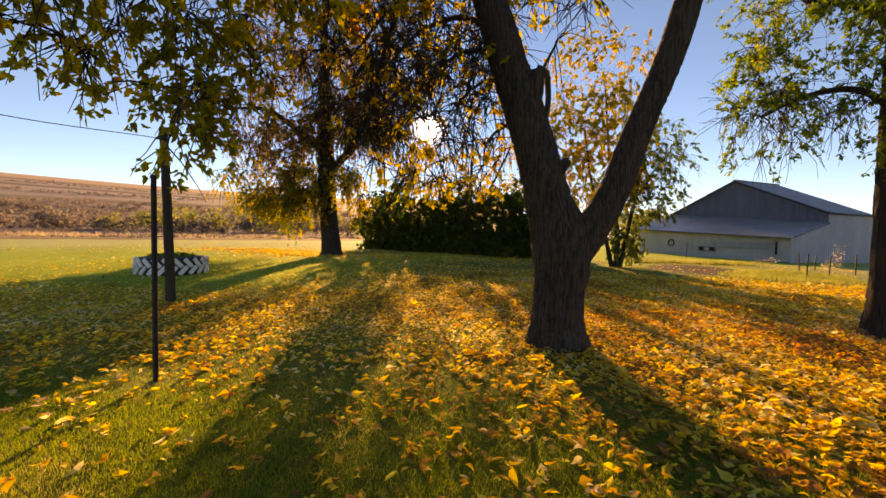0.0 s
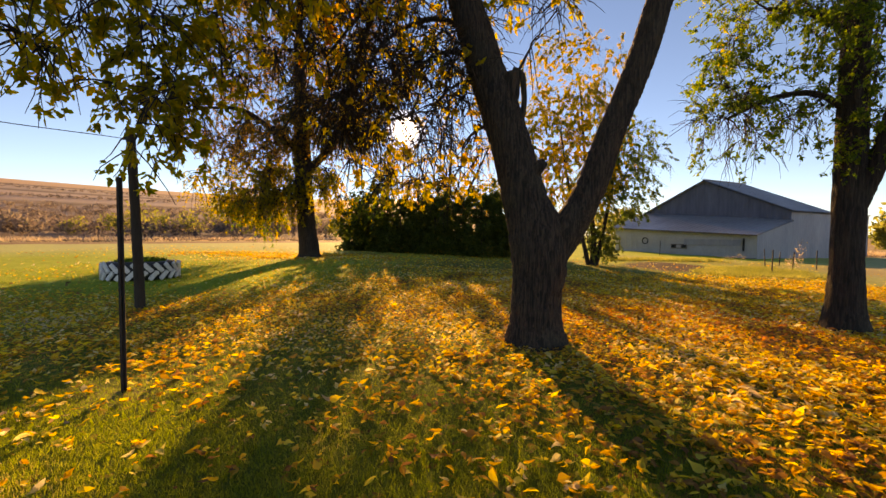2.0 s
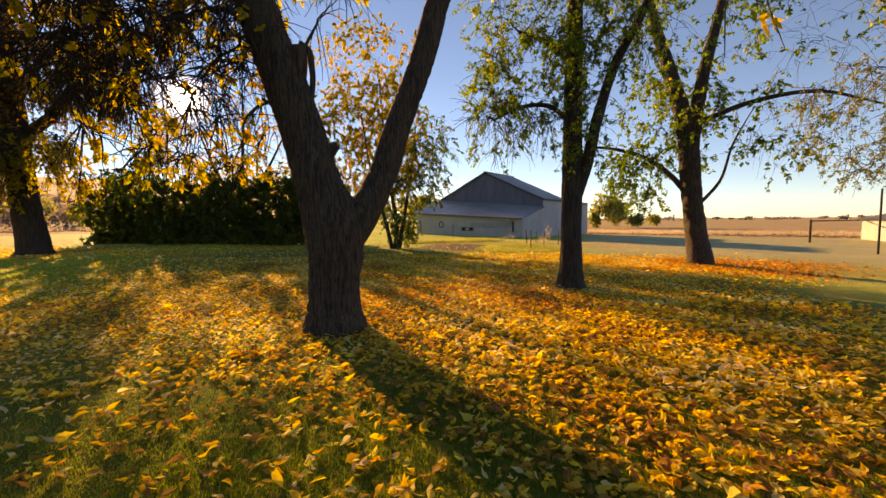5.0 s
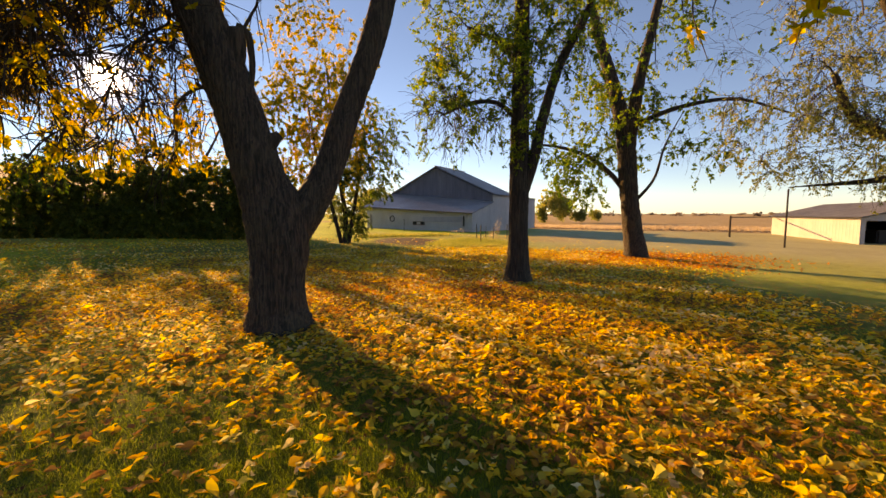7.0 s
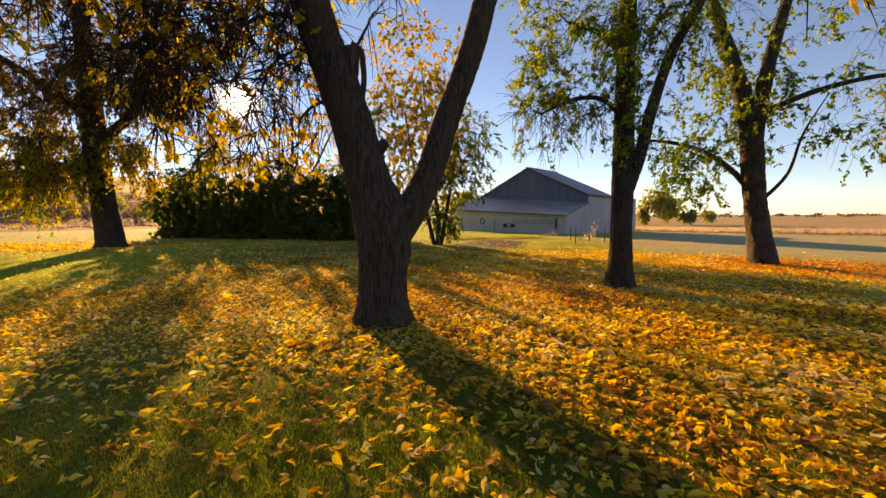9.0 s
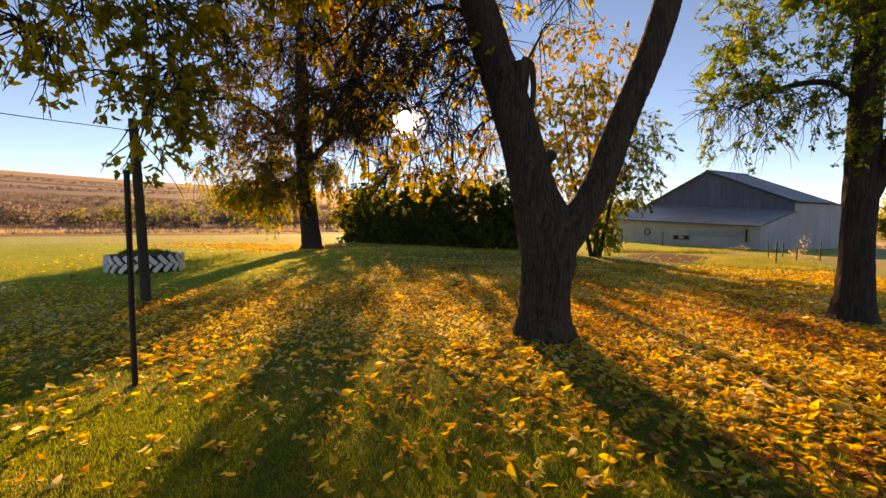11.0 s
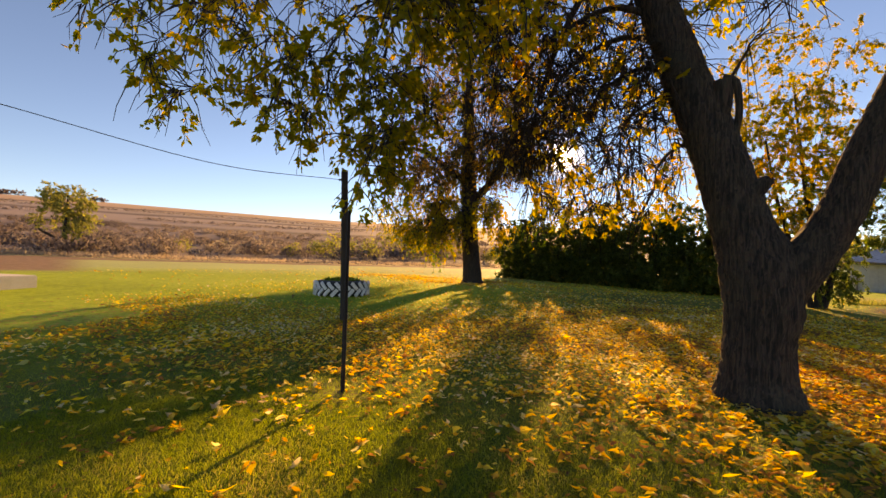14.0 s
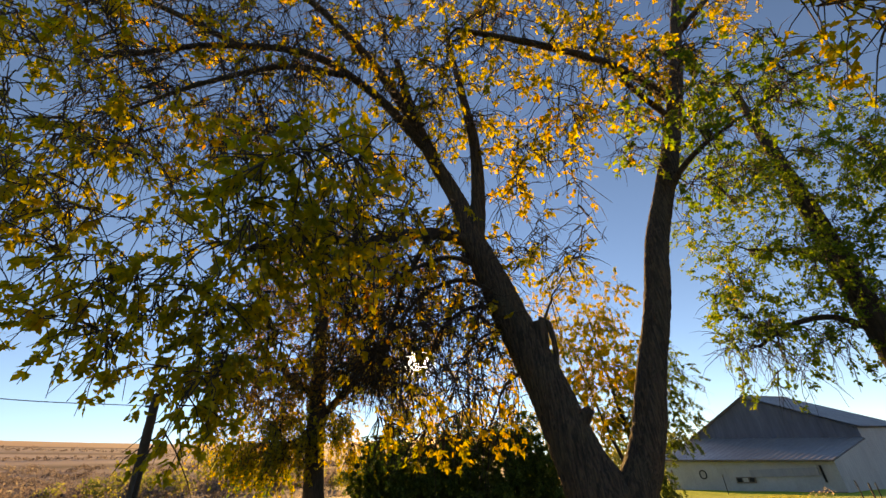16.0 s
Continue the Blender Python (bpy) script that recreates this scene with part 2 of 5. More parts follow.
# ---- mesh helpers ----
def mesh_from(name, verts, faces, mats, smooth=False, index=None):
    """A mesh from arrays: faces is an (n, 3) or (n, 4) array of vertex numbers, or a list of such arrays."""
    me = bpy.data.meshes.new(name)
    verts = np.asarray(verts, dtype=np.float32)
    groups = faces if isinstance(faces, list) else [faces]
    groups = [np.asarray(f, dtype=np.int32) for f in groups if len(f)]
    sizes = np.concatenate([np.full(len(f), f.shape[1], dtype=np.int32) for f in groups])
    loops = np.concatenate([f.ravel() for f in groups])
    me.vertices.add(len(verts))
    me.vertices.foreach_set("co", verts.ravel())
    me.loops.add(len(loops))
    me.loops.foreach_set("vertex_index", loops)
    me.polygons.add(len(sizes))
    me.polygons.foreach_set("loop_start", np.concatenate(([0], np.cumsum(sizes)[:-1])).astype(np.int32))
    for mt in (mats if isinstance(mats, (list, tuple)) else [mats]):
        me.materials.append(mt)
    if index is not None:
        me.polygons.foreach_set("material_index", np.asarray(index, dtype=np.int32))
    me.polygons.foreach_set("use_smooth", np.full(len(sizes), smooth))
    me.update(calc_edges=True)
    me.validate()
    return me


def thing(name, x, y, z, label, category, group="", kind="", turn=0):
    ob = new(name)
    ob.matrix_world = pose(x, y, z, 0, 0, turn)
    ob.empty_display_size = 0.2
    return tagged(ob, label, category, group, kind)


def part_mesh(name, me, parent, label=""):
    ob = new(name, me)
    ob.parent = parent
    return tagged(ob, label)


def part(name, bm, mat, parent, label="", smooth=False):
    me = bpy.data.meshes.new(name)
    bm.to_mesh(me)
    bm.free()
    me.materials.append(mat)
    for p in me.polygons:
        p.use_smooth = smooth
    return part_mesh(name, me, parent, label)


def box_bm(sx, sy, sz, x=0, y=0, z=0, bevel=0.0, m=None):
    """A box by its sizes, with its base centre at x, y, z."""
    bm = bmesh.new()
    bmesh.ops.create_cube(bm, size=1, matrix=Matrix.Translation((x, y, z + sz / 2)) @ Matrix.Diagonal((sx, sy, sz, 1)))
    if bevel:
        bmesh.ops.bevel(bm, geom=bm.edges[:], offset=bevel, segments=2, affect="EDGES")
    if m is not None:
        bmesh.ops.transform(bm, matrix=m, verts=bm.verts)
    return bm


def tube_arrays(pts, radii, sides, twist=0.0):
    """Rings of a tapering tube along pts: vertices and quads."""
    pts = np.asarray(pts, dtype=float)
    n = len(pts)
    tang = np.gradient(pts, axis=0)
    tang /= np.linalg.norm(tang, axis=1)[:, None] + 1e-9
    ref = np.array([0.31, 0.95, 0.05]) if abs(tang[0, 2]) > 0.6 else np.array([0.0, 0.0, 1.0])
    a = np.cross(tang, ref)
    a /= np.linalg.norm(a, axis=1)[:, None] + 1e-9
    b = np.cross(tang, a)
    ang = np.linspace(0, 2 * np.pi, sides, endpoint=False) + twist
    ring = a[:, None, :] * np.cos(ang)[None, :, None] + b[:, None, :] * np.sin(ang)[None, :, None]
    v = pts[:, None, :] + ring * np.asarray(radii)[:, None, None]
    i, j = np.meshgrid(np.arange(n - 1), np.arange(sides), indexing="ij")
    k = (j + 1) % sides
    f = np.stack([i * sides + j, i * sides + k, (i + 1) * sides + k, (i + 1) * sides + j], -1).reshape(-1, 4)
    return v.reshape(-1, 3), f, ring.reshape(-1, 3)


class Pile:
    """Gathers vertices and faces of many small pieces for one mesh."""

    def __init__(self):
        self.v, self.f, self.n = [], {}, 0

    def add(self, v, f):
        self.v.append(v)
        self.f.setdefault(f.shape[1], []).append(f + self.n)
        self.n += len(v)

    def mesh(self, name, mat, smooth=False):
        return mesh_from(name, np.concatenate(self.v), [np.concatenate(x) for x in self.f.values()], mat, smooth)


def unit(v):
    return v / (np.linalg.norm(v, axis=-1, keepdims=True) + 1e-9)


def leaves_arrays(pos, way, size, rng, width=0.42, detail=False):
    """A folded, curled blade for each position, along its way."""
    n = len(pos)
    side = unit(np.cross(way, unit(rng.normal(size=(n, 3)))))
    up = np.cross(side, way)
    s = np.asarray(size)[:, None]
    fold = s * rng.uniform(0.02, 0.22, (n, 1))
    curl = s * rng.uniform(-0.25, 0.25, (n, 1))
    w = s * width * rng.uniform(0.7, 1.15, (n, 1))
    if detail:
        rows = [(0.0, 0.0), (0.30, 0.60), (0.46, 0.30), (0.66, 0.38), (1.0, 0.0)]
        cols = []
        for u, hw in rows:
            mid = pos + way * s * u + up * curl * u * u * 1.6
            if hw:
                cols += [mid - side * w * hw + up * fold, mid, mid + side * w * hw + up * fold * 0.8]
            else:
                cols += [mid]
        v = np.stack(cols, 1)
        f = np.array([(0, 2, 1), (0, 3, 2), (10, 7, 8), (10, 8, 9)])
        q = np.array([(1, 2, 5, 4), (2, 3, 6, 5), (4, 5, 8, 7), (5, 6, 9, 8)])
        base = (np.arange(n) * 11)[:, None, None]
        return v.reshape(-1, 3), [(f[None] + base).reshape(-1, 3), (q[None] + base).reshape(-1, 4)]
    mid = pos + way * s * 0.45
    v = np.stack([pos, mid - side * w * 0.5 + up * fold, pos + way * s + up * curl, mid + side * w * 0.5 + up * fold], 1)
    f = np.array([(0, 2, 1), (0, 3, 2)])
    return v.reshape(-1, 3), [(f[None] + (np.arange(n) * 4)[:, None, None]).reshape(-1, 3)]


def smooth_path(ctrl, n):
    """A smooth curve through control rows (x, y, z, r)."""
    c = np.asarray(ctrl, dtype=float)
    d = np.concatenate(([0], np.cumsum(np.linalg.norm(np.diff(c[:, :3], axis=0), axis=1))))
    t = np.linspace(0, d[-1], n)
    out = np.empty((n, c.shape[1]))
    m = np.gradient(c, d, axis=0) if len(c) > 2 else np.repeat((c[1:] - c[:1]) / d[-1], 2, axis=0)
    seg = np.clip(np.searchsorted(d, t, side="right") - 1, 0, len(c) - 2)
    h = d[seg + 1] - d[seg]
    u = ((t - d[seg]) / h)[:, None]
    h = h[:, None]
    out = ((2 * u**3 - 3 * u**2 + 1) * c[seg] + (u**3 - 2 * u**2 + u) * h * m[seg]
           + (-2 * u**3 + 3 * u**2) * c[seg + 1] + (u**3 - u**2) * h * m[seg + 1])
    out[:, 3] = np.maximum(np.interp(t, d, c[:, 3]), 0.003)
    return out


def ridged(p, size):
    """Long interlacing ridges of bark at a point of the trunk."""
    q = Vector((p[0] / size, p[1] / size, p[2] / (size * 7.0)))
    a = noise.noise(q) + 0.5 * noise.noise(q * 2.1)
    return 1.0 - min(1.0, abs(a) * 2.6)


# ---- the lie of the land ----
def sstep(a, b, x):
    u = np.clip((x - a) / (b - a), 0, 1)
    return u * u * (3 - 2 * u)


def ground_z(x, y):
    x, y = np.asarray(x, dtype=float), np.asarray(y, dtype=float)
    r = np.hypot(x, y)
    az = np.degrees(np.arctan2(x, y))
    z = sstep(4, 18, r) * np.clip(-0.02 * x + 0.005 * y, -0.75, 0.5)
    hill_w = sstep(16, -6, az) * sstep(-140, -100, az)
    rise = 1.0 * sstep(60, 95, r) + 46 * np.clip((r - 105) / 420, 0, 1) ** 1.05 + 2.5 * np.sin(az / 13.0) * sstep(150, 500, r)
    z = z + hill_w * rise
    lump = 0.03 * np.sin(x * 0.9 + 1.3) * np.sin(y * 0.7) * sstep(8, 16, r)
    return z + lump


def gz(x, y):
    return float(ground_z(x, y))


def polar(az, d):
    """A spot by its bearing from the lawn's middle and its distance."""
    x, y = -0.43 + d * math.sin(radians(az)), 0.27 + d * math.cos(radians(az))
    return x, y, gz(x, y)


def litter_cover(x, y):
    """How much of the ground the fallen leaves hide."""
    def blob(cx, cy, sx, sy):
        return np.exp(-((x - cx) / sx) ** 2 - ((y - cy) / sy) ** 2)
    d = 0.9 * blob(1.2, 9.8, 6.0, 4.6) + 0.72 * blob(5.0, 5.0, 4.4, 3.0) + 0.55 * blob(3.0, 2.0, 2.2, 1.9)
    d += 0.5 * blob(-4.5, 6.6, 4.0, 3.0) + 0.7 * blob(-9.5, 21.5, 11, 4.2) + 0.95 * blob(13.6, 10.0, 3.4, 2.4) + 0.5 * blob(9.5, 13.0, 5.0, 3.0)
    d += 0.72 * blob(-8.2, 6.0, 4.0, 2.6)
    d += 0.08 * blob(-1.0, 3.0, 4.5, 3.0)
    d = d * (1 - 0.9 * sstep(7.6, 9.6, y) * sstep(-4.5, -7, x) * sstep(19, 15, y)) * sstep(-15, -11.5, x - 0.25 * np.maximum(0, y - 14))
    d = d * (1 - 0.5 * blob(-2.4, 3.2, 2.2, 2.6)) * (0.62 + 0.38 * sstep(-2.5, 2.0, x + 0.159 * y - 1))
    return np.clip(d, 0, 0.96)


def build_ground():
    rings = np.concatenate(([0.0], np.geomspace(0.6, 4000, 190)))
    ang = np.linspace(0, 2 * np.pi, 288, endpoint=False)
    R, A = np.meshgrid(rings[1:], ang, indexing="ij")
    x = np.concatenate(([0.0], (R * np.sin(A)).ravel()))
    y = np.concatenate(([0.0], (R * np.cos(A)).ravel()))
    z = ground_z(x, y)
    n, k = len(rings) - 1, len(ang)
    i, j = np.meshgrid(np.arange(n - 1), np.arange(k), indexing="ij")
    jj = (j + 1) % k
    quads = np.stack([1 + i * k + j, 1 + i * k + jj, 1 + (i + 1) * k + jj, 1 + (i + 1) * k + j], -1).reshape(-1, 4)[:, ::-1]
    tri = np.stack([np.zeros(k, int), 1 + (np.arange(k) + 1) % k, 1 + np.arange(k)], -1)
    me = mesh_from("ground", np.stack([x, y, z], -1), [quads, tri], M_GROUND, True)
    r = np.hypot(x, y)
    az = np.degrees(np.arctan2(x, y))
    q = -0.616 * x + 0.788 * y
    left = sstep(14, 2, az)
    zones = {
        "litter": litter_cover(x, y),
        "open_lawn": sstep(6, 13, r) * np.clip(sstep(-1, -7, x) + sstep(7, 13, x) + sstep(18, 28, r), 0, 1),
        "dirt": np.clip(sstep(46.5, 48.5, q) * sstep(59, 56, q) * sstep(25, 5, az) + 0.6 * np.exp(-((x - 12.5) / 2.6) ** 2 - ((y - 13.6) / 0.7) ** 2) + sstep(24, 28, r) * sstep(72, 62, r) * sstep(-66, -70, az) * sstep(-100, -90, az), 0, 1),
        "dry": np.clip(0.4 * sstep(25, 28, r) * sstep(37, 33, r) * sstep(14, 18, az) * sstep(52, 44, az) + 0.45 * sstep(8, 15, x) * sstep(30, 50, az) + sstep(57, 61, q) * left + sstep(56, 62, r) * sstep(20, 30, az), 0, 1),
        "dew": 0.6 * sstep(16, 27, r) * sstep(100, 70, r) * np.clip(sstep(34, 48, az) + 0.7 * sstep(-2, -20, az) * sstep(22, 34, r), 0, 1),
        "soil": sstep(1.15, 0.85, np.hypot((x - 9.7 - 0.25 * (y - 21.5)) / 2.3, (y - 21.5) / 3.4) + 0.12 * np.sin(x * 2.3) * np.sin(y * 1.9)),
        "scrub": sstep(62, 70, q) * left,
        "strip": np.clip((r - 140) / 380, 0, 1),
        "hill": sstep(100, 190, r) * left,
        "bare": 0.8 * np.exp(-((x + 3.6) / 0.35) ** 2 - ((y - 3.7) / 0.3) ** 2),
    }
    for key, val in zones.items():
        me.attributes.new(key, "FLOAT", "POINT").data.foreach_set("value", val.astype(np.float32))
    return tagged(new("ground", me), "mown green lawn running out to dry fields and a tan hillside", "ground", kind="structure")


build_ground()

# the sun itself, seen between the twigs, enlarged, its glare added as glowing discs
sun_ob = tagged(new("backdrop_sun"), "bright low sun in a clear sky", "sun", kind="structure")
sun_ob.location = SUN_DIR * 3000
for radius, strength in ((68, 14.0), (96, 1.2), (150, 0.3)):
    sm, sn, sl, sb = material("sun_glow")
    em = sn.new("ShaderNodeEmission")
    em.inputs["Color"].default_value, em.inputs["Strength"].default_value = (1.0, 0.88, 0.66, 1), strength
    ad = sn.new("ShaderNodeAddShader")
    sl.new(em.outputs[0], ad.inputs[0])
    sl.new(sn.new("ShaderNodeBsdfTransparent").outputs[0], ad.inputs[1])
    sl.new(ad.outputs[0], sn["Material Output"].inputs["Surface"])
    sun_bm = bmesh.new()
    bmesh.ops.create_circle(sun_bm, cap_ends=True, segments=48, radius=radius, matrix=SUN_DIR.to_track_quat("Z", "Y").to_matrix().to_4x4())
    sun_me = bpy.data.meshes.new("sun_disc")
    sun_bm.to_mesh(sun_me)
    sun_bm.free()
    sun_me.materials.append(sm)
    disc = new("disc" if radius < 70 else "glare_disc", sun_me)
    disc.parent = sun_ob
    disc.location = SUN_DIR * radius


# ---- trees ----
def limb_mesh(name, ctrl, mat, sides, step, bark, parent, label=""):
    """A trunk or limb with ridged bark along a smooth path."""
    length = sum(math.dist(a[:3], b[:3]) for a, b in zip(ctrl, ctrl[1:]))
    path = smooth_path(ctrl, max(8, int(length / step)))
    v, f, out = tube_arrays(path[:, :3], path[:, 3], sides)
    if bark:
        rr = np.repeat(path[:, 3], sides)
        push = np.array([ridged(p, bark) for p in v]) - 0.5
        lump = np.array([noise.noise(Vector(p * 1.7)) for p in v])
        v = v + out * (push * np.minimum(0.03, rr * 0.08) + lump * rr * 0.06)[:, None]
    last = len(v) - sides + np.arange(sides)
    v = np.concatenate([v, path[-1:, :3]])
    cap = np.stack([last, np.roll(last, -1), np.full(sides, len(v) - 1)], -1)
    return path, part_mesh(name, mesh_from(name, v, [f, cap], mat, True), parent, label)


def tree(name, base, limbs, volumes, label, leaf_mat, bark_mat=None, seed=1, sides=28, step=0.06, bark=0.045, leaf=0.085, twigs=9,
         leaves=6, droop=0.45, group="", category="tree", big_leaves=False, more=1.0, twig_r=0.006, twig_len=(0.25, 0.7), lift=0.22, branch_r=0.015):
    """A tree: limbs along given paths, then branches that grow from them to fill the crown's volumes, twigs and leaves."""
    rng = np.random.default_rng(seed)
    bark_mat = bark_mat or M_BARK
    root = thing(name, *base, label, category, group)
    off = np.array(base)
    skel, rad = [], []
    for k, ctrl in enumerate(limbs):
        c = [(p[0] - off[0], p[1] - off[1], p[2] - off[2], p[3]) for p in ctrl]
        big = ctrl[0][3] > 0.12
        path, _ = limb_mesh("trunk" if k == 0 else "limb", c, bark_mat, sides if k == 0 else (max(8, sides * 2 // 3) if big else 8),
                            step if big else step * 2, bark if big else 0, root)
        skel.append(path[len(path) // 3 if k == 0 else 2:, :3])
        rad.append(path[len(path) // 3 if k == 0 else 2:, 3])
    skel, rad = np.concatenate(skel), np.concatenate(rad)
    targets, dense = [], []
    kinds = []
    for cx, cy, cz, rx, ry, rz, n, fill, *other in volumes:
        n = int(n * more)
        kinds += [other[0] if other else leaf_mat] * n
        u = unit(rng.normal(size=(n, 3))) * rng.uniform(0.25, 1, (n, 1)) ** 0.5
        targets.append(np.array([cx, cy, cz]) + u * np.array([rx, ry, rz]) - off)
        dense.append(np.full(n, fill))
    targets, dense = np.concatenate(targets), np.concatenate(dense)
    near = np.array([np.min(np.linalg.norm(skel - p, axis=1)) for p in targets])
    wood = Pile()
    foliage = {}
    for k in np.argsort(near):
        p = targets[k]
        dist = np.linalg.norm(skel - p, axis=1) + 0.5 * np.maximum(0, skel[:, 2] - p[2] - 2.5)
        i = int(np.argmin(dist))
        s, length = skel[i], float(np.linalg.norm(p - skel[i]))
        if length < 0.15:
            continue
        mid = (s + p) / 2 + np.array([0, 0, lift * length]) + rng.normal(size=3) * 0.10 * length
        u = np.linspace(0, 1, 8)[:, None]
        pts = (1 - u) ** 2 * s + 2 * u * (1 - u) * mid + u * u * p
        pts[1:] += rng.normal(size=(7, 3)) * 0.022 * length
        r0 = min(0.010 + branch_r * length, rad[i] * 0.75)
        rr = np.linspace(r0, max(0.0035, r0 * 0.3), 8)
        v, f, _ = tube_arrays(pts, rr, 5)
        wood.add(v, f)
        skel, rad = np.concatenate([skel, pts[2:]]), np.concatenate([rad, rr[2:]])
        along = unit(pts[-1] - pts[3])
        nt = max(2, int(twigs * (0.6 + 0.25 * length)))
        for _ in range(nt):
            q = rng.uniform(0.25, 1.0) * 7
            a = int(min(6, q))
            o = pts[a] + (pts[a + 1] - pts[a]) * (q - a)
            d = unit(along * 0.5 + rng.normal(size=3) * 0.75 + np.array([0, 0, -droop]))
            tl = rng.uniform(*twig_len)
            g = np.array([0, 0, -droop * 0.5 * tl])
            tp = np.stack([o, o + d * tl * 0.35, o + d * tl * 0.7 + g * 0.4 + rng.normal(size=3) * 0.03, o + d * tl * 0.95 + g])
            v, f, _ = tube_arrays(tp, [twig_r, twig_r * 0.8, twig_r * 0.6, twig_r * 0.35], 3)
            wood.add(v, f)
            # some twigs carry a tuft of leaves towards the tip, the others are bare
            nl = rng.poisson(leaves * max(1.0, dense[k])) if rng.uniform() < dense[k] else 0
            if nl:
                at = rng.uniform(0.4, 1.0, nl) * 3
                b = np.minimum(2, at.astype(int))
                lpos = tp[b] + (tp[b + 1] - tp[b]) * (at - b)[:, None]
                lp, lw, ls = foliage.setdefault(kinds[k].name, ([], [], []))
                for _ in range(3):
                    lp.append(lpos + rng.normal(size=(nl, 3)) * 0.02)
                    lw.append(unit(d * 0.35 + rng.normal(size=(nl, 3)) * 0.75 + np.array([0, 0, -0.55])))
                    ls.append(rng.uniform(0.6, 1.25, nl) * leaf)
    tagged(part_mesh("twig_growth", wood.mesh("twig_growth", M_TWIG, True), root), kind="stuff")
    for key, (lp, lw, ls) in foliage.items():
        lp, lw, ls = np.concatenate(lp), np.concatenate(lw), np.concatenate(ls)
        # a thin place in the crowns where the low sun shows through
        rel = lp + off - np.array([-0.45, 0.27, 1.47])
        ahead = rel @ np.array(SUN_DIR)
        thin = (ahead > 0) & (np.linalg.norm(rel - ahead[:, None] * np.array(SUN_DIR), axis=1) < 0.036 * ahead)
        keep = ~thin | (rng.uniform(0, 1, len(lp)) < 0.2)
        v, f = leaves_arrays(lp[keep], lw[keep], ls[keep], rng, 0.6, big_leaves)
        tagged(part_mesh("crown", mesh_from("crown", v, f, bpy.data.materials[key]), root), kind="stuff")
    return root


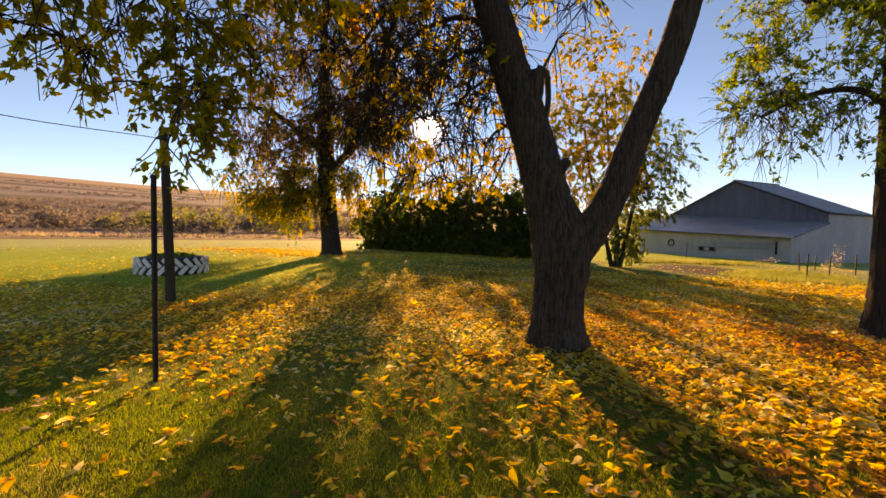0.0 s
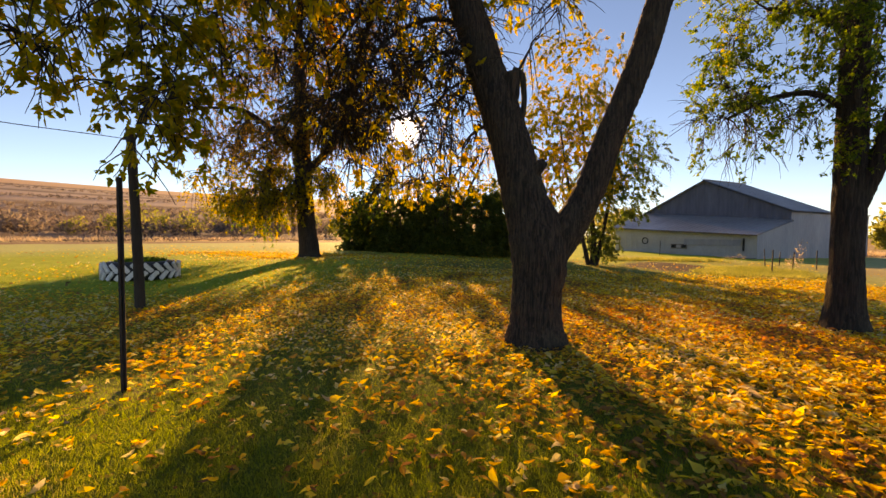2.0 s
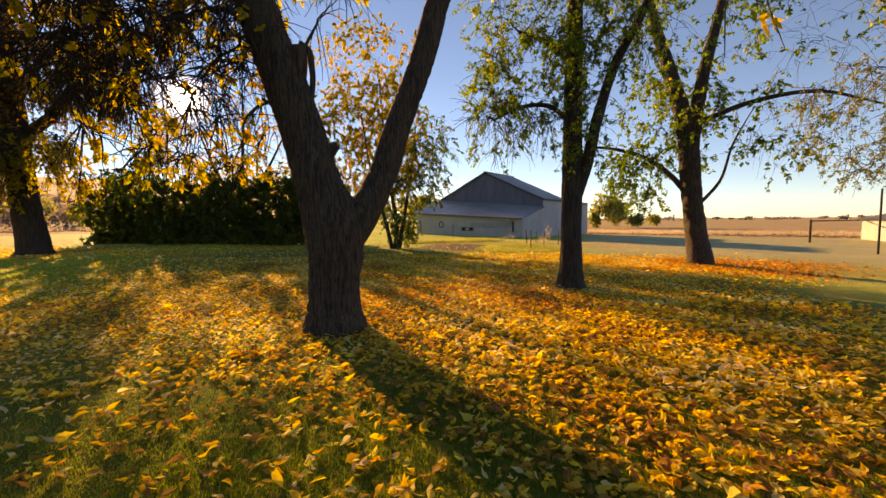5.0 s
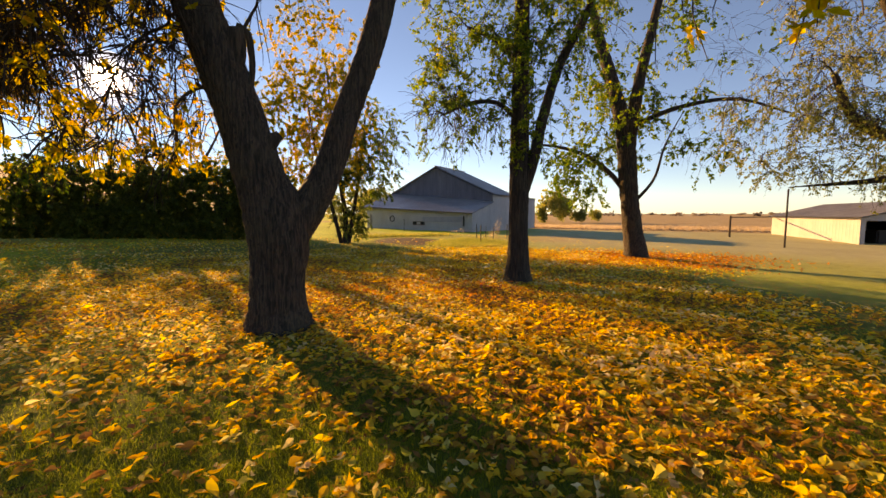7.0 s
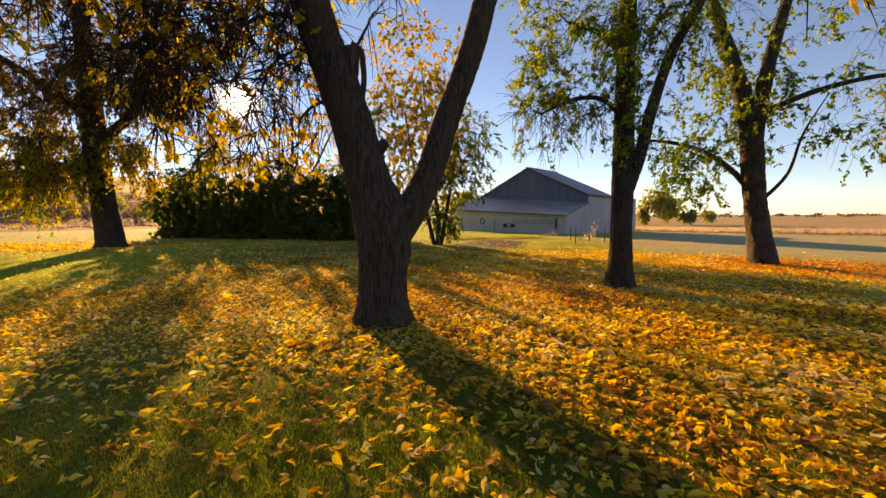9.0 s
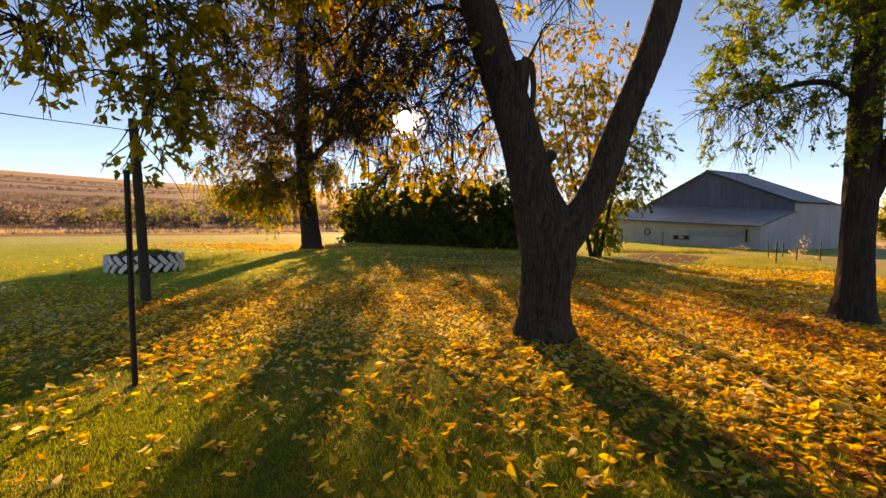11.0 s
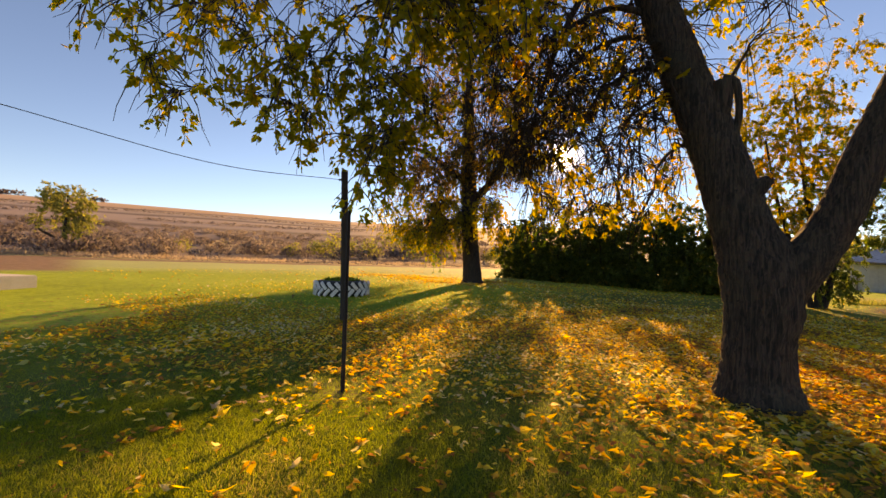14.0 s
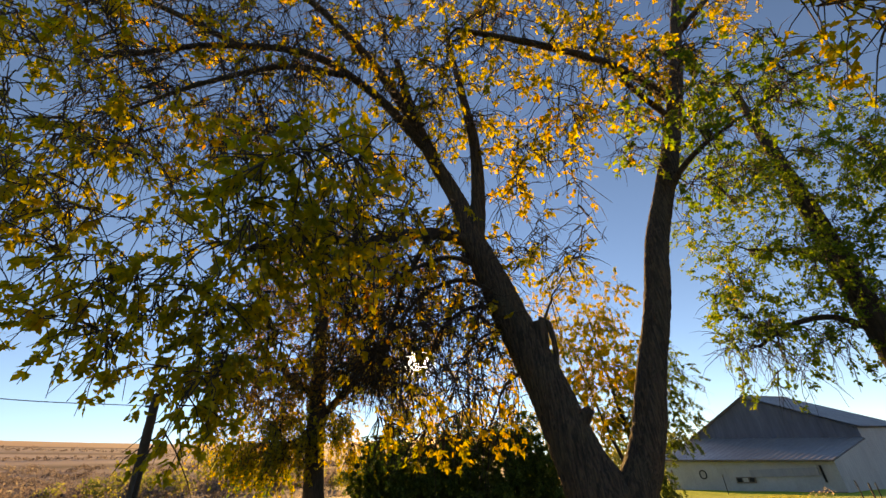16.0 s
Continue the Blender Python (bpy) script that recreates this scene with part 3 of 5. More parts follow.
MAIN = (0.55, 5.8, 0.0)
tree("ash_tree", MAIN, [
    [(0.49, 5.8, -0.15, 0.50), (0.49, 5.8, 0.05, 0.42), (0.49, 5.8, 0.3, 0.35), (0.50, 5.8, 0.7, 0.325), (0.53, 5.8, 1.15, 0.37), (0.48, 5.8, 1.5, 0.36), (0.34, 5.8, 1.9, 0.30),
     (0.21, 5.82, 2.4, 0.275), (0.0, 5.85, 3.1, 0.265), (-0.27, 5.85, 3.9, 0.245), (-0.50, 5.8, 4.6, 0.215), (-0.66, 5.8, 5.05, 0.20), (-0.85, 5.8, 5.9, 0.14), (-1.15, 5.7, 6.6, 0.12), (-1.5, 5.5, 7.6, 0.10), (-1.8, 5.2, 9.0, 0.06)],
    [(0.62, 5.8, 1.15, 0.24), (0.86, 5.8, 1.5, 0.23), (1.07, 5.8, 1.85, 0.205), (1.43, 5.8, 2.8, 0.175), (1.81, 5.8, 3.8, 0.17), (2.05, 5.8, 4.6, 0.165), (2.78, 5.8, 6.3, 0.145), (3.4, 5.8, 7.9, 0.13), (4.2, 5.9, 10.2, 0.10), (5.0, 6.0, 12.5, 0.05)],
    [(-0.62, 5.8, 5.0, 0.12), (-1.1, 5.6, 5.12, 0.10), (-1.6, 5.3, 5.0, 0.09), (-2.2, 5.0, 4.75, 0.07), (-2.9, 4.6, 4.7, 0.055), (-3.4, 4.2, 4.3, 0.035)],
    [(-0.62, 5.8, 5.0, 0.14), (-0.52, 5.8, 5.7, 0.125), (-0.45, 5.8, 7.0, 0.10), (-0.6, 5.7, 8.6, 0.07), (-0.8, 5.6, 10.5, 0.04)],
    [(-1.35, 5.6, 7.0, 0.09), (-2.2, 5.0, 7.9, 0.08), (-3.0, 4.4, 8.2, 0.065), (-4.2, 3.8, 7.9, 0.05), (-5.4, 3.2, 7.0, 0.03)],
    [(4.0, 5.9, 9.6, 0.08), (4.8, 5.7, 10.4, 0.06), (6.0, 5.4, 11.5, 0.02)],
    [(-1.45, 5.5, 7.4, 0.10), (-2.2, 4.9, 8.6, 0.085), (-3.2, 4.2, 9.6, 0.06), (-4.5, 3.4, 10.2, 0.02)],
    [(-2.6, 4.7, 8.05, 0.06), (-3.4, 4.3, 7.9, 0.05), (-4.4, 3.9, 7.2, 0.035), (-5.2, 3.5, 6.2, 0.015)],
    [(-4.0, 3.9, 7.95, 0.05), (-5.6, 3.3, 8.7, 0.04), (-7.2, 2.8, 9.0, 0.028), (-8.8, 2.5, 8.7, 0.012)],
    [(2.4, 5.8, 5.5, 0.06), (2.9, 5.4, 6.0, 0.045), (3.5, 5.0, 6.3, 0.02)],
    [(3.1, 5.8, 7.2, 0.06), (2.5, 5.6, 8.0, 0.045), (2.2, 5.4, 9.2, 0.02)],
    [(3.3, 5.8, 7.6, 0.085), (2.2, 5.1, 7.8, 0.075), (0.9, 4.5, 7.8, 0.06), (-0.6, 4.1, 8.0, 0.04)],
    [(0.0, 5.8, 2.85, 0.14), (0.09, 5.75, 3.2, 0.11), (0.13, 5.72, 3.45, 0.10), (0.12, 5.72, 3.62, 0.095)],
    [(0.17, 5.8, 2.75, 0.04), (0.27, 5.74, 3.05, 0.036), (0.28, 5.72, 3.4, 0.04), (0.23, 5.72, 3.62, 0.045), (0.13, 5.72, 3.66, 0.045)],
    [(0.30, 5.72, 2.20, 0.12), (0.46, 5.68, 2.36, 0.10), (0.56, 5.66, 2.45, 0.055)],
    [(-0.2, 5.85, 3.75, 0.045), (-0.7, 5.9, 4.0, 0.034), (-1.2, 5.9, 3.75, 0.022), (-1.5, 5.9, 3.1, 0.008)],
    [(-0.3, 5.85, 4.1, 0.05), (-0.9, 6.0, 4.5, 0.04), (-1.6, 6.1, 4.3, 0.03), (-2.1, 6.1, 3.5, 0.012)],
    [(-0.45, 5.8, 4.5, 0.05), (-1.0, 5.7, 4.75, 0.04), (-1.7, 5.6, 4.5, 0.03), (-2.3, 5.5, 3.8, 0.012)],
    [(-1.3, 5.5, 5.1, 0.05), (-1.7, 5.6, 4.4, 0.035), (-2.0, 5.7, 3.6, 0.02), (-2.1, 5.7, 3.0, 0.01)],
    [(-0.15, 5.85, 3.45, 0.035), (-0.5, 6.0, 3.62, 0.024), (-0.82, 6.05, 3.45, 0.015), (-1.0, 6.0, 3.0, 0.005)],
    [(0.0, 5.85, 3.0, 0.04), (-0.3, 5.95, 2.95, 0.024), (-0.5, 5.95, 2.75, 0.014), (-0.55, 5.95, 2.4, 0.005)],
], [
    (-3.1, 4.4, 4.1, 1.3, 1.1, 1.1, 54, 0.48), (-3.5, 4.0, 2.85, 0.36, 0.4, 0.65, 24, 0.85), (-4.3, 3.7, 3.55, 0.9, 0.7, 0.42, 26, 0.5), (-5.3, 3.2, 3.8, 1.0, 0.7, 0.5, 20, 0.45), (-2.2, 5.2, 5.0, 1.6, 1.2, 1.0, 95, 0.2), (-4.9, 3.6, 4.9, 1.5, 1.2, 0.9, 38, 0.4),
    (-5.9, 2.7, 5.0, 1.4, 1.1, 1.0, 30, 0.35), (-2.5, 5.0, 7.4, 2.2, 1.8, 1.2, 170, 0.15), (-4.4, 4.0, 6.6, 2.0, 1.3, 0.9, 90, 0.06), (-7.4, 2.8, 8.7, 1.9, 1.1, 0.9, 80, 0.16), (-1.1, 6.4, 2.6, 1.0, 0.5, 0.6, 22, 0.3, M_LEAF_GOLD), (-1.9, 6.3, 2.75, 0.7, 0.5, 0.55, 12, 0.3, M_LEAF_GOLD), (-5.0, 4.0, 8.0, 2.2, 1.8, 1.3, 130, 0.18), (-2.1, 5.9, 4.2, 1.3, 0.7, 1.2, 160, 0.06), (-0.9, 6.0, 4.6, 0.8, 0.5, 0.8, 80, 0.08), (-0.75, 6.1, 3.3, 0.6, 0.4, 0.8, 55, 0.05, M_LEAF_GOLD), (-1.9, 6.0, 3.4, 0.7, 0.4, 0.7, 60, 0.06), (4.4, 6.0, 10.5, 2.0, 1.5, 1.5, 55, 0.35, M_LEAF_GOLD), (-3.5, 3.8, 10.2, 3.0, 1.5, 0.9, 90, 0.13), (1.2, 5.0, 10.6, 2.8, 1.5, 1.1, 70, 0.25), (-0.6, 6.2, 4.3, 0.7, 0.6, 1.1, 45, 0.2, M_LEAF_GOLD), (-5.0, 3.4, 6.3, 2.0, 1.5, 1.2, 50, 0.4),
    (0.6, 5.4, 8.0, 2.6, 1.8, 1.8, 130, 0.30), (1.4, 5.4, 8.4, 2.2, 1.6, 1.6, 40, 0.3, M_LEAF_GOLD), (0.5, 5.7, 5.2, 1.0, 0.7, 1.2, 45, 0.2, M_LEAF_GOLD), (3.2, 5.4, 6.8, 1.6, 1.5, 1.6, 85, 0.35, M_LEAF_GREEN), (2.35, 1.75, 3.15, 0.35, 0.3, 0.25, 3, 0.7, M_LEAF_GOLD), (2.2, 0.95, 2.75, 0.45, 0.3, 0.2, 3, 0.6), (-2.0, 2.9, 3.9, 1.0, 0.7, 0.6, 30, 0.6), (-2.0, 3.4, 8.6, 3.0, 1.8, 1.0, 120, 0.15), (-1.7, 5.7, 3.6, 1.4, 0.8, 0.8, 130, 0.05), (3.6, 2.6, 5.2, 1.2, 0.8, 0.8, 14, 0.8, M_LEAF_GOLD),
], "large forked ash tree with ridged grey bark and thinning gold leaves", M_LEAF_MAIN, seed=4, sides=72, step=0.035, bark=0.036, twigs=11, leaves=4.1, leaf=0.098, droop=0.45, twig_r=0.0085, big_leaves=True, branch_r=0.024)

T3 = (5.58, 7.1, gz(5.58, 7.1))
tree("maple_tree", T3, [
    [(5.6, 7.1, -0.15, 0.38), (5.6, 7.1, 0.05, 0.31), (5.6, 7.1, 0.35, 0.25), (5.6, 7.1, 1.05, 0.205), (5.6, 7.1, 2.3, 0.205), (5.6, 7.1, 3.2, 0.195), (5.6, 7.1, 4.2, 0.18), (5.62, 7.1, 5.7, 0.155), (5.6, 7.1, 7.5, 0.11), (5.5, 7.05, 9.5, 0.05)],
    [(5.65, 7.05, 1.9, 0.13), (5.8, 6.93, 2.5, 0.12), (5.96, 6.75, 3.6, 0.105), (6.2, 6.55, 4.6, 0.095), (6.5, 6.25, 5.4, 0.08), (7.0, 5.85, 7.0, 0.05)],
    [(5.6, 7.1, 3.4, 0.06), (5.1, 7.15, 3.75, 0.05), (4.4, 7.25, 3.7, 0.04), (3.8, 7.25, 3.4, 0.025)],
    [(5.6, 7.1, 4.6, 0.06), (5.0, 7.15, 5.0, 0.05), (4.3, 7.15, 5.1, 0.035)],
], [
    (4.6, 7.05, 4.3, 1.4, 1.0, 1.0, 46, 0.75), (5.6, 6.85, 4.0, 1.0, 0.9, 1.4, 26, 0.8), (4.5, 7.15, 5.8, 1.5, 1.2, 1.0, 40, 0.9), (6.3, 6.55, 5.8, 1.5, 1.3, 1.4, 45, 0.9), (5.5, 7.05, 8.0, 2.4, 2.0, 1.8, 60, 0.8),
    (5.6, 6.85, 2.9, 0.4, 0.4, 0.4, 5, 1.0), (4.0, 7.15, 3.2, 0.7, 0.7, 0.5, 14, 0.3), (4.2, 7.15, 3.5, 1.1, 0.6, 0.5, 30, 0.1),
], "dark-barked maple with green leaves turning yellow", M_LEAF_GREEN, M_BARK_DARK, seed=7, sides=48, step=0.05, leaf=0.066, twigs=12, leaves=8.0, group="yard trees")

T4 = (13.95, 10.0, gz(13.95, 10.0))
tree("maple_tree", T4, [
    [(13.95, 10.0, T4[2] - 0.15, 0.55), (13.95, 10.0, T4[2] + 0.1, 0.45), (13.9, 10.1, 0.6, 0.36), (13.75, 10.25, 2.2, 0.33), (13.68, 10.35, 3.6, 0.34), (13.6, 10.45, 4.6, 0.30), (13.3, 10.8, 6.4, 0.24), (12.9, 11.3, 8.6, 0.17), (12.6, 11.6, 11, 0.08)],
    [(13.68, 10.3, 3.7, 0.24), (13.72, 10.25, 4.6, 0.24), (13.85, 10.1, 6.2, 0.20), (14.2, 9.8, 8.6, 0.15), (14.6, 9.4, 11.5, 0.07)],
    [(13.72, 10.3, 2.2, 0.12), (13.4, 10.7, 2.9, 0.10), (12.8, 11.4, 3.7, 0.085), (11.9, 12.4, 4.2, 0.06), (11.2, 13.0, 4.3, 0.03)],
    [(13.85, 10.1, 1.9, 0.07), (14.2, 9.6, 2.7, 0.05), (14.4, 9.3, 4.0, 0.035), (14.8, 8.9, 5.2, 0.012)],
    [(13.75, 10.2, 4.8, 0.10), (14.6, 9.0, 5.3, 0.08), (15.6, 7.6, 5.4, 0.06), (16.6, 6.4, 4.8, 0.03)],
], [
    (12.6, 11.6, 3.3, 1.2, 1.2, 1.2, 45, 1.2), (13.4, 10.6, 5.6, 2.2, 2.0, 1.6, 70, 0.9), (13.6, 10.4, 8.6, 3.0, 2.8, 2.0, 70, 0.6), (15.2, 8.2, 4.6, 1.6, 1.6, 1.6, 40, 0.45), (13.6, 10.3, 4.2, 1.4, 1.2, 1.2, 14, 0.8), (15.8, 7.4, 8.0, 2.4, 2.2, 2.2, 40, 0.2),
], "forked maple with sparse yellow-green leaves over a ring of fallen ones", M_LEAF_GREEN, M_BARK, seed=9, sides=40, step=0.08, bark=0.07, leaf=0.13, twigs=8, leaves=4.5, twig_len=(0.3, 0.9), group="yard trees")

T2 = (-8.63, 20.46, gz(-8.63, 20.46))
tree("cottonwood_tree", T2, [
    [(-8.63, 20.46, 0.1, 0.72), (-8.63, 20.46, 0.5, 0.52), (-8.7, 20.43, 1.4, 0.46), (-8.83, 20.4, 3.2, 0.41), (-8.9, 20.36, 4.9, 0.44), (-8.95, 20.35, 6.5, 0.36), (-9.0, 20.3, 9.0, 0.28), (-9.0, 20.3, 13, 0.12)],
    [(-8.8, 20.4, 4.6, 0.22), (-7.9, 20.7, 5.6, 0.20), (-6.9, 21.0, 7.8, 0.16), (-5.9, 21.3, 10.8, 0.08)],
    [(-8.95, 20.3, 5.6, 0.2), (-10.2, 20.0, 6.6, 0.16), (-11.8, 19.6, 7.6, 0.10), (-13.2, 19.3, 7.6, 0.05)],
], [
    (-9.0, 20.0, 8.2, 5.2, 3.0, 3.0, 115, 0.8), (-9.2, 20.2, 12.5, 4.5, 3.2, 3.2, 110, 1.0), (-11.2, 19.5, 6.3, 2.8, 1.5, 1.2, 60, 0.75), (-6.4, 20.2, 6.4, 1.4, 1.0, 0.8, 36, 0.3), (-7.8, 19.8, 7.5, 2.4, 1.6, 1.2, 60, 0.8), (-10.9, 19.5, 3.4, 2.4, 1.4, 0.6, 24, 1.1, M_LEAF_MAIN), (-9.6, 19.6, 4.1, 1.6, 1.0, 0.75, 38, 1.0, M_LEAF_MAIN), (-7.6, 19.9, 4.3, 0.9, 0.9, 0.75, 24, 0.9, M_LEAF_MAIN), (-11.0, 19.6, 4.9, 2.0, 1.2, 0.8, 30, 0.9, M_LEAF_MAIN), (-10.4, 19.4, 3.1, 1.6, 1.0, 1.0, 26, 0.9, M_LEAF_MAIN), (-12.6, 19.0, 3.8, 1.3, 1.0, 0.8, 14, 0.8, M_LEAF_MAIN), (-10.8, 19.2, 2.8, 1.4, 1.0, 0.7, 8, 1.0, M_LEAF_GREEN), (-6.6, 20.3, 3.2, 1.3, 1.2, 0.35, 6, 0.8, M_LEAF_MAIN), (-5.0, 21.0, 10.5, 1.9, 2.0, 2.4, 40, 0.5), (-6.3, 20.6, 7.2, 1.6, 1.2, 1.2, 40, 0.25), (-4.9, 20.6, 4.6, 0.5, 0.8, 1.0, 11, 0.6, M_LEAF_MAIN), (-5.9, 20.4, 3.3, 1.3, 1.0, 0.4, 5, 0.7, M_LEAF_GREEN),
], "broad cottonwood with dense brown and olive foliage", M_LEAF_BROWN, M_BARK_DARK, seed=11, sides=32, step=0.12, bark=0.09, leaf=0.125, twigs=13, leaves=5.4, twig_len=(0.4, 1.3), twig_r=0.013, group="yard trees", droop=0.8)

B = (5.75, 20.9, gz(5.75, 20.9))
tree("small_tree", B, [
    [(5.75, 20.9, -0.2, 0.16), (5.8, 20.9, 1.2, 0.12), (5.5, 20.9, 3.5, 0.10), (5.2, 20.8, 6.0, 0.06), (5.0, 20.8, 8.5, 0.03)],
    [(5.85, 20.8, -0.2, 0.13), (6.2, 20.9, 1.5, 0.10), (6.7, 21.0, 4.0, 0.07), (7.0, 21.0, 6.5, 0.03)],
    [(5.6, 20.9, -0.2, 0.12), (5.2, 20.8, 1.4, 0.09), (4.4, 20.6, 4.2, 0.06), (4.0, 20.5, 6.6, 0.03)],
], [
    (4.4, 20.6, 5.8, 3.0, 1.6, 3.6, 95, 0.9), (6.0, 20.8, 5.4, 3.0, 1.6, 3.0, 55, 0.4, M_LEAF_GREEN), (4.6, 20.8, 9.6, 3.0, 1.6, 2.2, 55, 0.65), (7.5, 20.9, 4.6, 2.0, 1.4, 2.0, 60, 0.35, M_LEAF_HEDGE), (6.0, 20.8, 1.2, 0.8, 0.8, 0.9, 24, 0.7, M_LEAF_HEDGE), (7.6, 21.0, 6.2, 1.4, 1.2, 1.2, 25, 0.4, M_LEAF_GREEN), (6.4, 20.8, 3.4, 2.0, 1.4, 1.6, 48, 0.5, M_LEAF_HEDGE), (4.9, 20.6, 5.0, 2.0, 1.4, 2.2, 40, 0.9, M_LEAF_GOLD),
], "many-stemmed small tree with olive and golden leaves", M_LEAF_MAIN, M_BARK_DARK, seed=13, sides=12, step=0.15, bark=0, leaf=0.088, twigs=7, leaves=18.0, twig_len=(0.3, 0.9), more=2.0)

R5 = (13.2, 1.9, gz(13.2, 1.9))
tree("willow_tree", R5, [
    [(13.2, 1.9, R5[2] - 0.15, 0.5), (13.2, 1.9, 0.6, 0.38), (13.1, 2.0, 1.8, 0.34), (13.0, 2.2, 3.0, 0.26), (12.6, 2.8, 4.4, 0.16), (12.2, 3.4, 6.2, 0.10), (12.0, 3.8, 8.0, 0.05)],
    [(13.05, 2.0, 1.9, 0.14), (12.6, 2.7, 2.2, 0.09), (12.1, 3.6, 2.15, 0.05), (11.8, 4.6, 2.1, 0.008)],
    [(13.1, 2.0, 2.4, 0.18), (12.7, 2.8, 2.9, 0.13), (12.2, 3.6, 3.5, 0.10), (12.0, 4.0, 4.6, 0.06)],
    [(13.1, 2.0, 2.6, 0.2), (13.8, 1.6, 4.5, 0.14), (14.4, 1.2, 7.0, 0.07)],
], [
    (12.2, 3.5, 4.4, 1.6, 1.6, 1.3, 55, 0.8), (12.2, 3.4, 6.8, 2.2, 2.0, 1.6, 60, 0.8), (12.3, 3.4, 2.8, 1.3, 1.4, 0.7, 40, 0.6), (13.6, 1.8, 7.0, 2.2, 2.0, 2.0, 40, 0.8), (11.4, 4.9, 3.6, 1.2, 1.2, 1.2, 30, 0.7),
], "leaning willow with crooked limbs and small pale leaves", M_LEAF_PALE, M_BARK, seed=15, sides=24, step=0.1, bark=0.06, leaf=0.062, twigs=14, leaves=5, group="yard trees", more=1.6, branch_r=0.02)


def shrub(x, y, w, h, seed, mat=None, label="tall dark green lilac shrub in a hedge", group="hedge", sprays=70, leaf=0.15, name="shrub"):
    z = gz(x, y)
    rng = random.Random(seed)
    stems = []
    for _ in range(6):
        a, d = rng.uniform(0, 6.28), rng.uniform(0.1, 0.35) * w
        stems.append([(x + 0.15 * math.cos(a), y + 0.15 * math.sin(a), z - 0.1, 0.05), (x + d * 0.5 * math.cos(a), y + d * 0.5 * math.sin(a), z + h * 0.35, 0.04), (x + d * math.cos(a), y + d * math.sin(a), z + h * 0.75, 0.015)])
    return tree(name, (x, y, z), stems, [(x, y, z + h * 0.52, w, w * 0.8, h * 0.5, sprays, 1.0), (x, y, z + h * 0.25, w * 0.9, w * 0.8, h * 0.26, sprays // 2, 1.0), (x, y, z + h * 0.09, w, w * 0.6, h * 0.09, sprays // 2, 1.2)],
                label, mat or M_LEAF_HEDGE, M_BARK_DARK, seed=seed, sides=6, step=0.5, bark=0, leaf=leaf, twigs=6, leaves=7, twig_len=(0.25, 0.7), droop=0.1, group=group, category="shrub")


for k in range(9):
    u = k / 8
    shrub(-8.4 + 11.6 * u, 28.6 - 3.7 * u + 0.5 * (k % 2), 1.7, 4.3 + 0.7 * math.sin(k * 2.1), 20 + k, sprays=80, leaf=0.19)

G = (-2.2, 31.5, gz(-2.2, 31.5))
tree("gold_tree", G, [
    [(G[0], G[1], G[2] - 0.1, 0.25), (-2.2, 31.5, 2.0, 0.18), (-2.0, 31.5, 5.0, 0.13), (-1.8, 31.5, 10.5, 0.04)],
    [(-2.1, 31.5, 2.0, 0.14), (-3.4, 31.3, 4.5, 0.1), (-5.0, 31.2, 9.0, 0.03)],
    [(-2.1, 31.5, 2.4, 0.14), (-0.6, 31.3, 4.8, 0.1), (1.4, 31.2, 9.0, 0.03)],
], [(-1.8, 31.0, 5.0, 5.0, 2.0, 1.4, 110, 0.8), (-0.4, 31.0, 8.6, 4.0, 2.0, 2.4, 70, 0.25), (-6.4, 30.6, 6.4, 0.5, 1.0, 1.2, 13, 0.8), (-5.0, 30.6, 7.6, 1.1, 1.2, 0.45, 14, 0.55)],
    "golden-leaved tree rising behind the hedge", M_LEAF_GOLD, M_BARK_DARK, seed=41, sides=10, step=0.3, bark=0, leaf=0.15, twigs=12, leaves=5.0, twig_len=(0.5, 1.5), droop=0.7)

# ---- litter and grass ----
rng = np.random.default_rng(3)


def scatter(n, x0, x1, y0, y1, cover):
    x, y = rng.uniform(x0, x1, n), rng.uniform(y0, y1, n)
    keep = rng.uniform(0, 1, n) < cover(x, y)
    return x[keep], y[keep]


